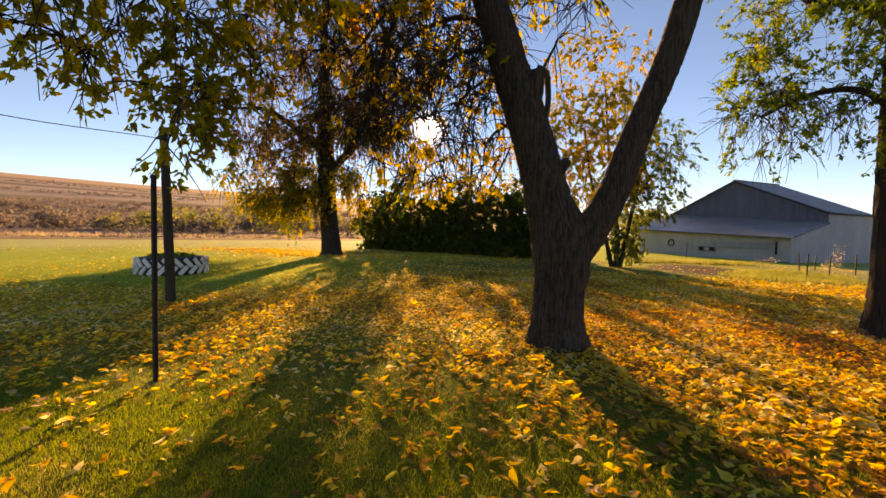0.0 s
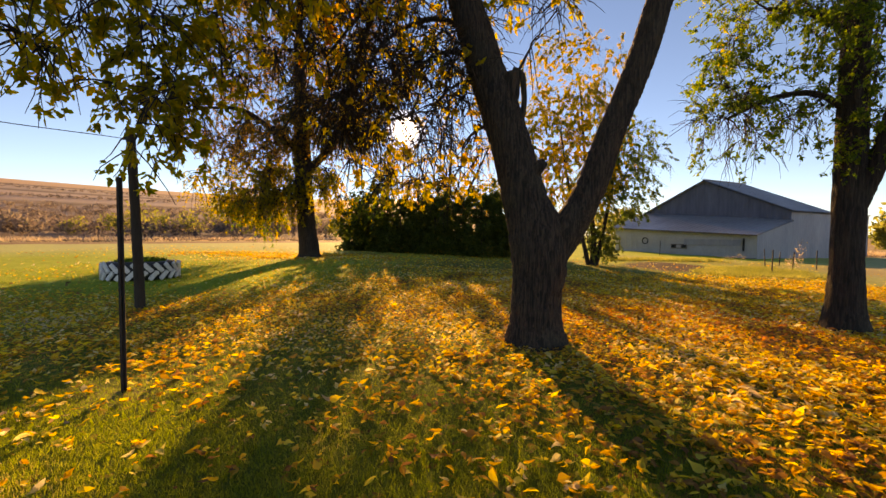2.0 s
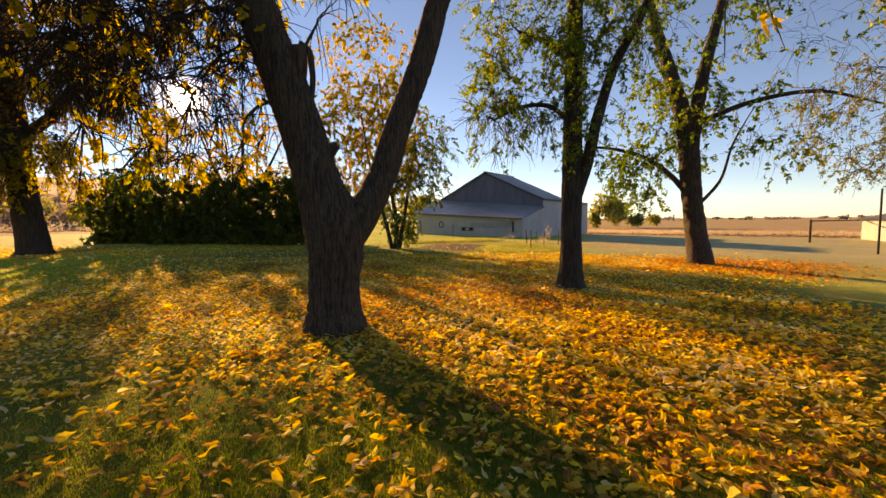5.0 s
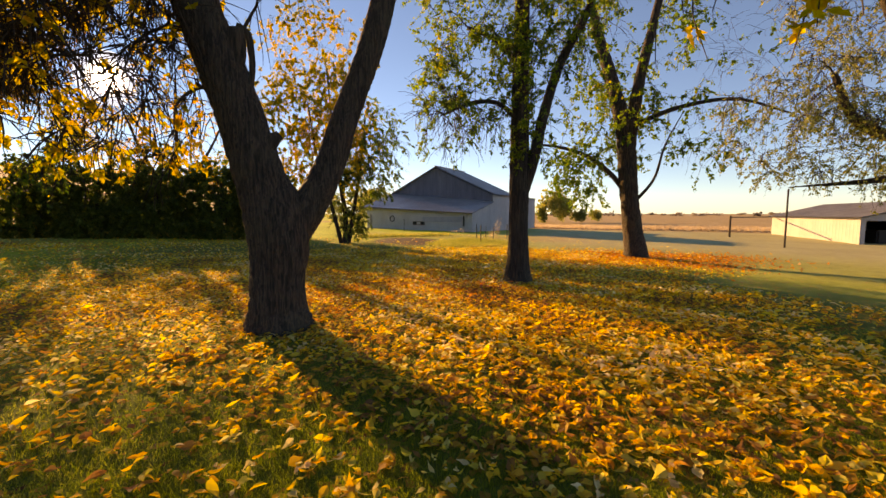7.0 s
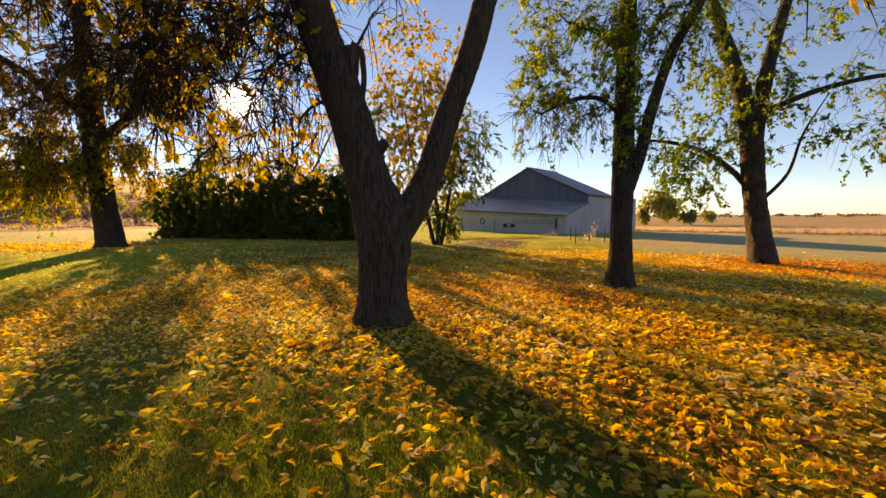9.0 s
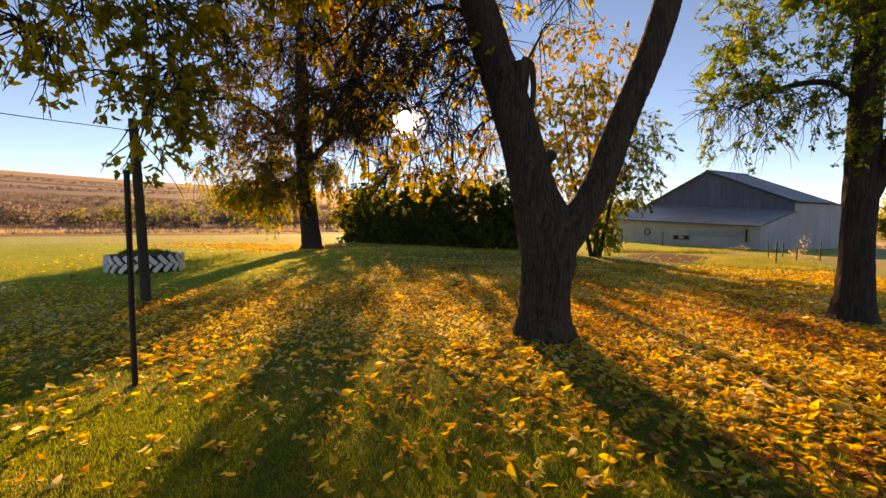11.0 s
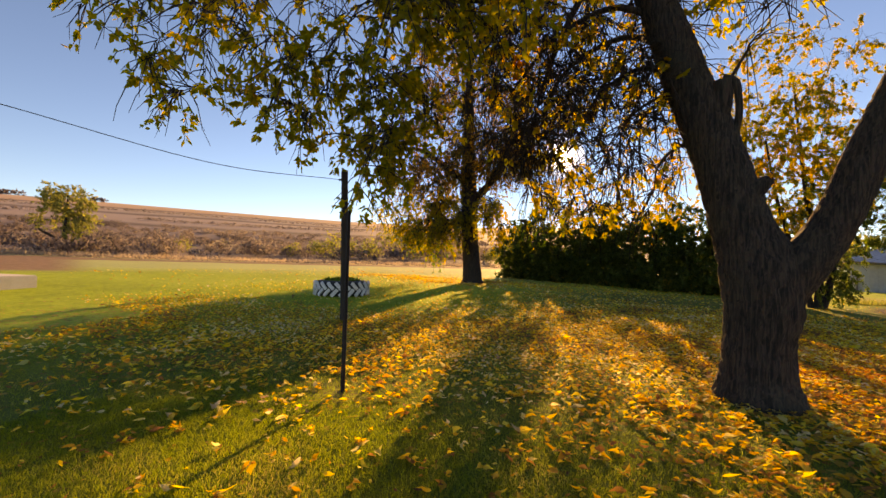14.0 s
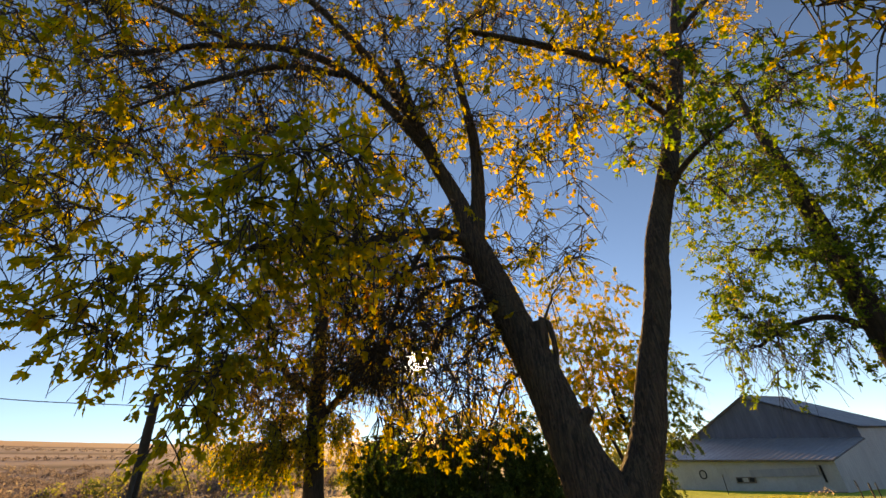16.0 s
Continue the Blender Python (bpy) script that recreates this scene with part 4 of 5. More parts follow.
def fallen_leaves(name, n, box, size, detail, label, mat=None, cover=None):
    x, y = scatter(n, *box, cover or (lambda a, b: np.clip(litter_cover(a, b), 0.03, 1)))
    # leaflets fall in threes or fives on one stalk, or singly
    heading = rng.uniform(0, 2 * np.pi, len(x))
    count = rng.choice([1, 1, 3, 3, 5], len(x)) if detail else np.ones(len(x), int)
    x, y, a = np.repeat(x, count), np.repeat(y, count), np.repeat(heading, count)
    order = np.arange(len(x)) - np.repeat(np.cumsum(count) - count, count) - (np.repeat(count, count) - 1) / 2
    a = a + order * 0.75 + rng.normal(0, 0.2, len(x))
    k = len(x)
    s = np.clip(rng.lognormal(-0.12, 0.36, k), 0.35, 1.9) * size
    tilt = rng.normal(0, 0.3, k)
    x, y = x + np.cos(a) * s * 0.5, y + np.sin(a) * s * 0.5
    way = np.stack([np.cos(a) * np.cos(tilt), np.sin(a) * np.cos(tilt), np.sin(tilt)], -1)
    z = ground_z(x, y) + rng.uniform(0.012, 0.05, k)
    pos = np.stack([x, y, z], -1)
    # lie flat: the blade's face looks up, with some unrest
    side = unit(np.stack([-np.sin(a), np.cos(a), rng.normal(0, 0.5, k)], -1))
    up = unit(np.cross(way, side))
    w = s * rng.uniform(0.4, 0.8, k)
    fold, curl = s * rng.uniform(-0.05, 0.25, k), s * rng.uniform(-0.3, 0.5, k)
    rows = [(-0.5, 0.0), (-0.26, 0.40), (0.0, 0.46), (0.3, 0.16), (0.62, 0.0)] if detail else [(-0.5, 0), (-0.05, 0.5), (0.5, 0)]
    cols = []
    for u, hw in rows:
        mid = pos + way * (s * u)[:, None] + up * (curl * (2 * u) ** 2 * 0.5)[:, None]
        if hw:
            cols += [mid - side * (w * hw)[:, None] + up * fold[:, None]] + ([mid] if detail else []) + [mid + side * (w * hw)[:, None] + up * fold[:, None]]
        else:
            cols += [mid]
    v = np.stack(cols, 1)
    m = v.shape[1]
    basis = (np.arange(k) * m)[:, None, None]
    if detail:
        faces = [(np.array([(0, 2, 1), (0, 3, 2), (10, 7, 8), (10, 8, 9)])[None] + basis).reshape(-1, 3), (np.array([(1, 2, 5, 4), (2, 3, 6, 5), (4, 5, 8, 7), (5, 6, 9, 8)])[None] + basis).reshape(-1, 4)]
    else:
        faces = [(np.array([(0, 3, 1), (0, 2, 3)])[None] + basis).reshape(-1, 3)]
    return tagged(new(name, mesh_from(name, v.reshape(-1, 3), faces, mat or M_FALLEN)), label, "fallen leaves", kind="stuff")


fallen_leaves("fallen_leaves", 46000, (-10, 9, -1.5, 5.2), 0.060, True, "loose yellow and orange leaves lying on mown grass")
fallen_leaves("fallen_leaves", 230000, (-14, 13, 5.2, 17), 0.062, False, "thick carpet of orange leaves under the trees")
fallen_leaves("fallen_leaves", 90000, (-24, 22, 8, 30), 0.09, False, "scattered yellow leaves on open grass")

fallen_leaves("fallen_leaves", 30000, (8, 21, 5, 14), 0.10, False, "ring of rusty orange leaves round the forked maple", M_FALLEN_RUST, lambda a, b: np.exp(-((a - 14.2) / 3.3) ** 2 - ((b - 9.4) / 2.1) ** 2))
fallen_leaves("fallen_leaves", 26000, (-19, -4, 17.5, 25), 0.10, False, "yellow leaves spread round the cottonwood", None, lambda a, b: 0.8 * np.exp(-((a + 10.5) / 4.5) ** 2 - ((b - 21) / 1.9) ** 2))
fallen_leaves("fallen_leaves", 22000, (0, 9, 5.5, 11), 0.075, False, "orange leaves lying between the trunks", M_FALLEN_RUST, lambda a, b: 0.6 * np.exp(-((a - 3.6) / 2.6) ** 2 - ((b - 7.6) / 1.6) ** 2))


def blades(name, n, box, height, mat, label, cover, width=0.0032, category="grass"):
    x, y = scatter(n, *box, cover)
    k = len(x)
    a, lean = rng.uniform(0, 2 * np.pi, k), rng.uniform(0.05, 0.9, k)
    h = height * rng.uniform(0.5, 1.3, k)
    pos = np.stack([x, y, ground_z(x, y) - 0.01], -1)
    side = np.stack([np.cos(a), np.sin(a), np.zeros(k)], -1) * (width * rng.uniform(0.7, 1.4, k))[:, None]
    b = rng.uniform(0, 2 * np.pi, k)
    tip = pos + np.stack([np.cos(b) * lean * h, np.sin(b) * lean * h, h], -1)
    v = np.stack([pos - side, pos + side, tip], 1)
    return tagged(new(name, mesh_from(name, v.reshape(-1, 3), np.arange(3 * k).reshape(-1, 3), mat)), label, category, kind="stuff")


blades("lawn_grass", 420000, (-10, 7, 0.8, 7), 0.036, M_GRASS, "short mown green grass", lambda a, b: np.clip(1.1 - 0.9 * litter_cover(a, b), 0.15, 1) * np.clip(1.3 - np.hypot(a, b) / 10, 0.12, 1))
blades("lawn_grass", 420000, (-5.5, 4.5, 0.6, 4.4), 0.034, M_GRASS, "close-mown green grass between fallen leaves", lambda a, b: np.clip(1.1 - 0.8 * litter_cover(a, b), 0.2, 1) * sstep(4.4, 2.4, b), 0.0028)
blades("lawn_grass", 170000, (-16, 14, 6, 20), 0.05, M_GRASS, "mown green grass under the trees", lambda a, b: np.clip(1.0 - 0.9 * litter_cover(a, b), 0.1, 1) * sstep(-16, -9, a) * sstep(14, 9, a) * sstep(20, 12, b), 0.006)


# ---- posts, wire and tyre planter ----
def steel_post():
    root = thing("fence_post", -3.6, 3.74, 0, "tall thin dark steel fence post standing in the grass", "post")
    bm = bmesh.new()
    prof = [(-0.024, 0.004), (-0.024, 0.010), (0.024, 0.010), (0.024, 0.004), (0.004, 0.004), (0.004, -0.028), (-0.004, -0.028), (-0.004, 0.004)]
    lo = [bm.verts.new((x, y, -0.1)) for x, y in prof]
    hi = [bm.verts.new((x, y, 1.98)) for x, y in prof]
    bm.faces.new(hi)
    for i in range(8):
        j = (i + 1) % 8
        bm.faces.new((lo[i], lo[j], hi[j], hi[i]))
    part("shaft", bm, M_RUST, root)
    stud = box_bm(0.014, 0.012, 0.02, 0, 0.015, 0, 0.002)
    me = bpy.data.meshes.new("stud")
    stud.to_mesh(me)
    stud.free()
    me.materials.append(M_RUST)
    for k in range(34):
        part_mesh("stud", me, root).location = (0, 0, 0.18 + k * 0.052)
    return root


steel_post().rotation_euler = (0, 0, radians(25))


def wood_pole():
    root = thing("utility_pole", -6.55, 7.35, 0, "leaning weathered wooden pole half hidden by leaves", "pole")
    path, _ = limb_mesh("shaft", [(0, 0, -0.2, 0.095), (0.0, 0.0, 0.3, 0.085), (-0.03, -0.02, 1.8, 0.08), (-0.07, -0.05, 3.4, 0.072)], M_POLE, 16, 0.06, 0.02, root)
    bracket = box_bm(0.16, 0.04, 0.04, -0.14, -0.05, 3.18, 0.004)
    part("bracket", bracket, M_RUST, root, "small rusty bracket")
    return root


wood_pole()
wire_pts = smooth_path([(-6.72, 7.28, 3.2, 0.007), (-7.6, 5.2, 3.10, 0.007), (-8.7, 2.6, 3.45, 0.007), (-10.5, -2.0, 4.2, 0.007)], 40)
wv, wf, _ = tube_arrays(wire_pts[:, :3], wire_pts[:, 3], 6)
tagged(new("overhead_wire", mesh_from("overhead_wire", wv, wf, M_WIRE, True)), "thin dark overhead wire running from the wooden pole", "wire")


def tyre_planter(x, y):
    root = thing("tyre_planter", x, y, gz(x, y) - 0.02, "large tractor tyre painted white, lying flat as a flower bed", "planter")
    prof = [(0.52, 0.06), (0.60, 0.0), (0.78, 0.01), (0.86, 0.06), (0.89, 0.16), (0.89, 0.36), (0.86, 0.45), (0.78, 0.50), (0.60, 0.51), (0.52, 0.45), (0.55, 0.30), (0.55, 0.16)]
    n = 56
    a = np.linspace(0, 2 * np.pi, n, endpoint=False)
    p = np.array(prof)
    v = np.stack([np.cos(a)[:, None] * p[:, 0], np.sin(a)[:, None] * p[:, 0], np.repeat(p[None, :, 1], n, 0)], -1).reshape(-1, 3)
    i, j = np.meshgrid(np.arange(n), np.arange(len(p)), indexing="ij")
    i2, j2, m = (i + 1) % n, (j + 1) % len(p), len(p)
    f = np.stack([i * m + j, i2 * m + j, i2 * m + j2, i * m + j2], -1).reshape(-1, 4)
    body = part_mesh("tyre", mesh_from("tyre", v, f, M_RUBBER, True), root, "black rubber between the lugs")
    lug = bmesh.new()
    bmesh.ops.create_cube(lug, size=1, matrix=Matrix.Diagonal((0.055, 0.115, 0.30, 1)))
    bmesh.ops.bevel(lug, geom=lug.edges[:], offset=0.014, segments=2, affect="EDGES")
    me = bpy.data.meshes.new("lug")
    lug.to_mesh(me)
    lug.free()
    me.materials.append(M_TYRE_PAINT)
    for k in range(22):
        for row in (0, 1):
            ang = 2 * math.pi * (k + 0.5 * row) / 22
            ob = part_mesh("lug", me, body)
            ob.matrix_local = Matrix.Rotation(ang, 4, "Z") @ Matrix.Translation((0.905, 0, 0.145 + 0.215 * row)) @ Matrix.Rotation(radians(42 if row else -42), 4, "X")
    soil = bmesh.new()
    bmesh.ops.create_circle(soil, cap_ends=True, segments=32, radius=0.57, matrix=Matrix.Translation((0, 0, 0.40)))
    part("soil", soil, M_SOIL, root)
    g = np.random.default_rng(8)
    k = 900
    r, t = 0.62 * np.sqrt(g.uniform(0, 1, k)), g.uniform(0, 2 * np.pi, k)
    pos = np.stack([r * np.cos(t), r * np.sin(t), 0.42 + g.uniform(0, 0.16, k) * (1.2 - r)], -1)
    v, f = leaves_arrays(pos, unit(g.normal(size=(k, 3)) + np.array([0, 0, 0.7])), g.uniform(0.06, 0.14, k), g, 0.45, False)
    tagged(part_mesh("bedding_plants", mesh_from("bedding_plants", v, f, M_LEAF_GREEN), root, "low green and yellow bedding plants"), kind="stuff")
    return root


TX, TY, _ = polar(-40.6, 14.4)
tyre_planter(TX, TY)


# ---- barn with its lean-to ----
def sheet(x0, x1, low, high, pitch=0.30, depth=0.022, rows=1):
    """A ribbed metal sheet in the local xz plane, facing -y; low and high give its edges at each x."""
    xs, ys = [], []
    n = max(1, int(round((x1 - x0) / pitch)))
    p = (x1 - x0) / n
    for k in range(n):
        for u, d in ((0, 0), (0.12, -depth), (0.28, -depth), (0.40, 0)):
            xs.append(x0 + (k + u) * p)
            ys.append(d)
    xs.append(x1)
    ys.append(0)
    xs, ys = np.array(xs), np.array(ys)
    lo, hi = np.array([low(x) for x in xs]), np.array([high(x) for x in xs])
    v = np.concatenate([np.stack([xs, ys, lo], -1), np.stack([xs, ys, hi], -1), np.stack([xs, ys * 0 + 0.1, lo], -1), np.stack([xs, ys * 0 + 0.1, hi], -1)])
    m = len(xs)
    i = np.arange(m - 1)
    f = np.concatenate([np.stack([i, i + 1, m + i + 1, m + i], -1), np.stack([m + i, m + i + 1, 3 * m + i + 1, 3 * m + i], -1), np.stack([2 * m + i + 1, 2 * m + i, 3 * m + i, 3 * m + i + 1], -1)])
    return v, f


def placed(vf, m):
    v, f = vf
    return np.asarray([tuple(m @ Vector(p)) for p in v]), f


def roof_slab(x0, x1, ya, za, yb, zb, thick=0.09):
    """A ribbed roof sheet falling from (yb, zb) to (ya, za)."""
    length = math.hypot(yb - ya, zb - za)
    tilt = math.atan2(zb - za, yb - ya)
    v, f = sheet(x0, x1, lambda x: 0.0, lambda x: length, 0.45, 0.03)
    m = Matrix.Translation((0, ya, za)) @ Matrix.Rotation(tilt - math.pi / 2, 4, "X")
    return placed((v, f), m)


def barn():
    root = thing("barn", 21.7, 32.8, -0.45, "weathered grey metal barn with a low cream lean-to", "barn", turn=-60)
    W, D0, D1, eave, ridge = 14.0, 5.0, 11.5, 4.1, 7.3
    top = lambda x: eave + (ridge - eave) * (1 - abs(x + W / 2) / (W / 2))
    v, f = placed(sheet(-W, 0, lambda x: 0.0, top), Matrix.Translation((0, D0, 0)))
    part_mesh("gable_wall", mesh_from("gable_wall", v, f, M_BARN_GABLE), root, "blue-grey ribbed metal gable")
    side = Matrix.Translation((0, D0, 0)) @ Matrix.Rotation(radians(90), 4, "Z")
    v, f = placed(sheet(0, D1 - D0, lambda x: 0.0, lambda x: eave), side)
    part_mesh("side_wall", mesh_from("side_wall", v, f, M_BARN_WALL), root, "pale galvanised side wall")
    far = Matrix.Translation((-W, D1, 0)) @ Matrix.Rotation(radians(-90), 4, "Z")
    v, f = placed(sheet(0, D1 - D0, lambda x: 0.0, lambda x: eave), far)
    part_mesh("side_wall", mesh_from("side_wall", v, f, M_BARN_WALL), root)
    back = Matrix.Translation((0, D1, 0)) @ Matrix.Rotation(radians(180), 4, "Z")
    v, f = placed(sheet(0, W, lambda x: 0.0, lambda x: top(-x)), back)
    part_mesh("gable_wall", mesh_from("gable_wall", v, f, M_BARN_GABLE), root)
    for sgn in (0, 1):
        # each slope runs from the eave to the ridge
        m = (Matrix.Translation((0, D0, 0)) @ Matrix.Rotation(radians(90), 4, "Z")) if sgn == 0 else (Matrix.Translation((-W, D1, 0)) @ Matrix.Rotation(radians(-90), 4, "Z"))
        v, f = roof_slab(-0.35, D1 - D0 + 0.35, -0.3, eave - 0.06, W / 2, ridge + 0.08)
        v, f = placed((v, f), m)
        part_mesh("roof", mesh_from("roof", v, f, M_BARN_ROOF), root)
    part("ridge_cap", box_bm(0.3, D1 - D0 + 0.7, 0.07, -W / 2, (D0 + D1) / 2, ridge + 0.09, 0.02), M_BARN_ROOF, root)
    part("roof_vent", box_bm(0.5, 0.5, 0.45, -W / 2 - 2.6, D0 + 2.5, ridge - 1.0, 0.05), M_BARN_ROOF, root)
    # lower wing behind the main bay
    wing, A = 19.8, 9.0
    v, f = placed(sheet(0, wing - D1, lambda x: 0.0, lambda x: eave - 0.1), Matrix.Translation((-0.02, D1, 0)) @ Matrix.Rotation(radians(90), 4, "Z"))
    part_mesh("wing_wall", mesh_from("wing_wall", v, f, M_BARN_WALL), root, "pale metal wall of the rear wing")
    v, f = placed(sheet(0, A, lambda x: 0.0, lambda x: eave - 0.1 - 0.05 * x), Matrix.Translation((0, wing, 0)) @ Matrix.Rotation(radians(180), 4, "Z"))
    part_mesh("wing_wall", mesh_from("wing_wall", v, f, M_BARN_WALL), root)
    v, f = placed(sheet(0, wing - D1, lambda x: 0.0, lambda x: eave - 0.6), Matrix.Translation((-A, wing, 0)) @ Matrix.Rotation(radians(-90), 4, "Z"))
    part_mesh("wing_wall", mesh_from("wing_wall", v, f, M_BARN_WALL), root)
    v, f = placed(roof_slab(0.0, wing - D1 + 0.2, -0.15, eave - 0.06, A + 0.2, eave - 0.5), Matrix.Translation((0, D1, 0)) @ Matrix.Rotation(radians(90), 4, "Z"))
    part_mesh("wing_roof", mesh_from("wing_roof", v, f, M_BARN_ROOF), root)
    # lean-to
    L, wall_h, top_h = 13.2, 2.1, 3.3
    rise = lambda v: np.stack([v[:, 0], v[:, 1], v[:, 2] * (1 - 0.026 * np.minimum(0, v[:, 0]))], -1)
    v, f = sheet(-L, 0, lambda x: 0.0, lambda x: wall_h, 0.6, 0.012)
    v = rise(v)
    part_mesh("lean_to_wall", mesh_from("lean_to_wall", v, f, M_LEAN_WALL), root, "cream board wall of the lean-to")
    v, f = placed(sheet(0, D0, lambda x: 0.0, lambda x: wall_h + (top_h - wall_h) * x / D0, 0.3, 0.015), Matrix.Rotation(radians(90), 4, "Z"))
    part_mesh("lean_to_end", mesh_from("lean_to_end", v, f, M_BARN_WALL), root, "pale end wall of the lean-to")
    v, f = roof_slab(-L - 0.3, 0.15, -0.45, wall_h - 0.06, D0, top_h)
    v = rise(v)
    part_mesh("lean_to_roof", mesh_from("lean_to_roof", v, f, M_BARN_ROOF), root, "dull metal lean-to roof")
    fascia = part("fascia", box_bm(L + 0.4, 0.05, 0.11, -L / 2, -0.42, 0, 0.01), M_TRIM, root, "rusty fascia board")
    fascia.location, fascia.rotation_euler = (0, 0, wall_h - 0.16), (0, math.atan(0.026 * wall_h), 0)
    part("sliding_door", box_bm(4.6, 0.06, 0.5, -3.4, -0.06, 1.15, 0.01), M_BARN_WALL, root, "grey door panel under the eave")
    part("foundation", box_bm(L, 0.06, 0.22, -L / 2, -0.05, 0, 0.01), M_TRIM, root)
    part("door_rail", box_bm(0.12, 0.08, 1.0, -0.9, -0.07, 0.75, 0.01), M_DARK, root)
    part("downpipe", box_bm(0.10, 0.10, 1.7, -12.6, -0.09, 0.2, 0.02), M_TRIM, root)
    window = part("window", box_bm(1.5, 0.05, 0.42, -6.2, -0.05, 0.78, 0.01), M_TRIM, root, "small three-light window")
    for k in range(3):
        part("pane", box_bm(0.38, 0.04, 0.27, -6.68 + k * 0.48, -0.075, 0.86, 0.005), M_DARK if k != 1 else M_BARN_ROOF, window)
    pts = [(0.30 * math.cos(t), 0, 0.30 * math.sin(t)) for t in np.linspace(0, 2 * math.pi, 25)]
    v, f, _ = tube_arrays(pts, [0.045] * 25, 6)
    hoop = part_mesh("hanging_tyre", mesh_from("hanging_tyre", v, f, M_RUBBER, True), root, "old tyre hung on the wall")
    hoop.location = (-9.6, -0.11, 1.45)
    return root


barn()


def fence_stake(x, y, h, lean):
    root = thing("fence_stake", x, y, gz(x, y), "short dark stake in rough grass by the barn", "post", "yard stakes")
    bm = bmesh.new()
    bmesh.ops.create_cone(bm, cap_ends=True, segments=8, radius1=0.03, radius2=0.025, depth=h + 0.1, matrix=Matrix.Translation((0, 0, h / 2 - 0.05)))
    part("stake", bm, M_RUST, root, smooth=False)
    root.rotation_euler = (radians(lean), radians(lean * 0.6), 0)


for az, d, h, lean in ((35.6, 22.6, 1.05, 1), (35.0, 28, 1.0, -3), (36.2, 30, 0.8, 2), (39.2, 28.5, 1.0, 0), (24.6, 38, 1.2, 1), (37.3, 26.5, 0.9, 3)):
    x, y, _ = polar(az, d)
    fence_stake(x, y, h, lean)


# ---- white shed, rail and pole across the yard ----
def shed():
    ax, ay, _ = polar(75.9, 42)
    bx, by, _ = polar(69.1, 58)
    length = math.hypot(bx - ax, by - ay)
    turn = math.degrees(math.atan2(by - ay, bx - ax))
    root = thing("shed", ax, ay, -0.85, "long low white shed with grey roof and dark open end", "shed", turn=turn)
    h, ridge, w = 2.1, 3.3, 9.0
    # local x runs along the long wall that faces the lawn, y runs towards the lawn
    v, f = placed(sheet(-length, 0, lambda x: 0.0, lambda x: h, 0.5, 0.012), Matrix.Rotation(radians(180), 4, "Z"))
    part_mesh("long_wall", mesh_from("long_wall", v, f, M_SHED), root)
    end = Matrix.Rotation(radians(-90), 4, "Z")
    gable = lambda x: h + (ridge - h) * (1 - abs(x - w / 2) / (w / 2))
    for x0, x1, lo in ((0, 0.3, 0.0), (0.3, 4.6, 1.8), (4.6, w, 0.0)):
        v, f = placed(sheet(x0, x1, lambda x: lo, gable, 0.5, 0.012), end)
        part_mesh("end_wall", mesh_from("end_wall", v, f, M_SHED), root)
    v, f = placed(sheet(0, w, lambda x: 0.0, gable, 0.5, 0.012), Matrix.Translation((length, 0, 0)) @ end)
    part_mesh("end_wall", mesh_from("end_wall", v, f, M_SHED), root)
    v, f = placed(sheet(-length, 0, lambda x: 0.0, lambda x: h, 0.5, 0.012), Matrix.Translation((0, -w, 0)) @ Matrix.Rotation(radians(180), 4, "Z"))
    part_mesh("long_wall", mesh_from("long_wall", v, f, M_SHED), root)
    part("machine", box_bm(1.6, 2.0, 1.1, 2.2, -2.6, 0, 0.1), M_RUST, root, "dark machinery in the open end")
    v, f = placed(roof_slab(-length - 0.3, 0.3, -0.3, h - 0.05, w / 2, ridge), Matrix.Rotation(radians(180), 4, "Z"))
    part_mesh("roof", mesh_from("roof", v, f, M_SHED_ROOF), root)
    v, f = placed(roof_slab(-0.3, length + 0.3, -0.3, h - 0.05, w / 2, ridge), Matrix.Translation((0, -w, 0)))
    part_mesh("roof", mesh_from("roof", v, f, M_SHED_ROOF), root)


shed()


def round_post(name, az, d, h, r, label):
    x, y, z = polar(az, d)
    root = thing(name, x, y, z, label, "post")
    limb_mesh("shaft", [(0, 0, -0.1, r), (0, 0, h * 0.5, r), (0, 0, h, r * 0.92)], M_POLE, 10, 0.2, 0, root)
    return root


rail_post = round_post("rail_post", 65.4, 47, 2.0, 0.085, "wooden post carrying a long rail to the shed")
ex, ey, _ = polar(69.0, 57)
px, py, pz = polar(65.4, 47)
rv, rf, _ = tube_arrays([(0, 0, 1.85), ((ex - px) / 2, (ey - py) / 2, 1.85), (ex - px, ey - py, 1.85)], [0.05] * 3, 8)
part_mesh("rail", mesh_from("rail", rv, rf, M_POLE, True), rail_post)
round_post("yard_pole", 70.35, 31, 3.4, 0.05, "slender dark pole standing on the open grass")

# low concrete slab at the edge of the drive
cx, cy, cz = polar(-77.6, 18.5)
slab = thing("concrete_slab", cx, cy, cz, "low pale concrete slab at the edge of the drive", "slab", turn=14)
part("block", box_bm(5.2, 1.6, 0.42, 0, 0, -0.1, 0.03), M_CONCRETE, slab)

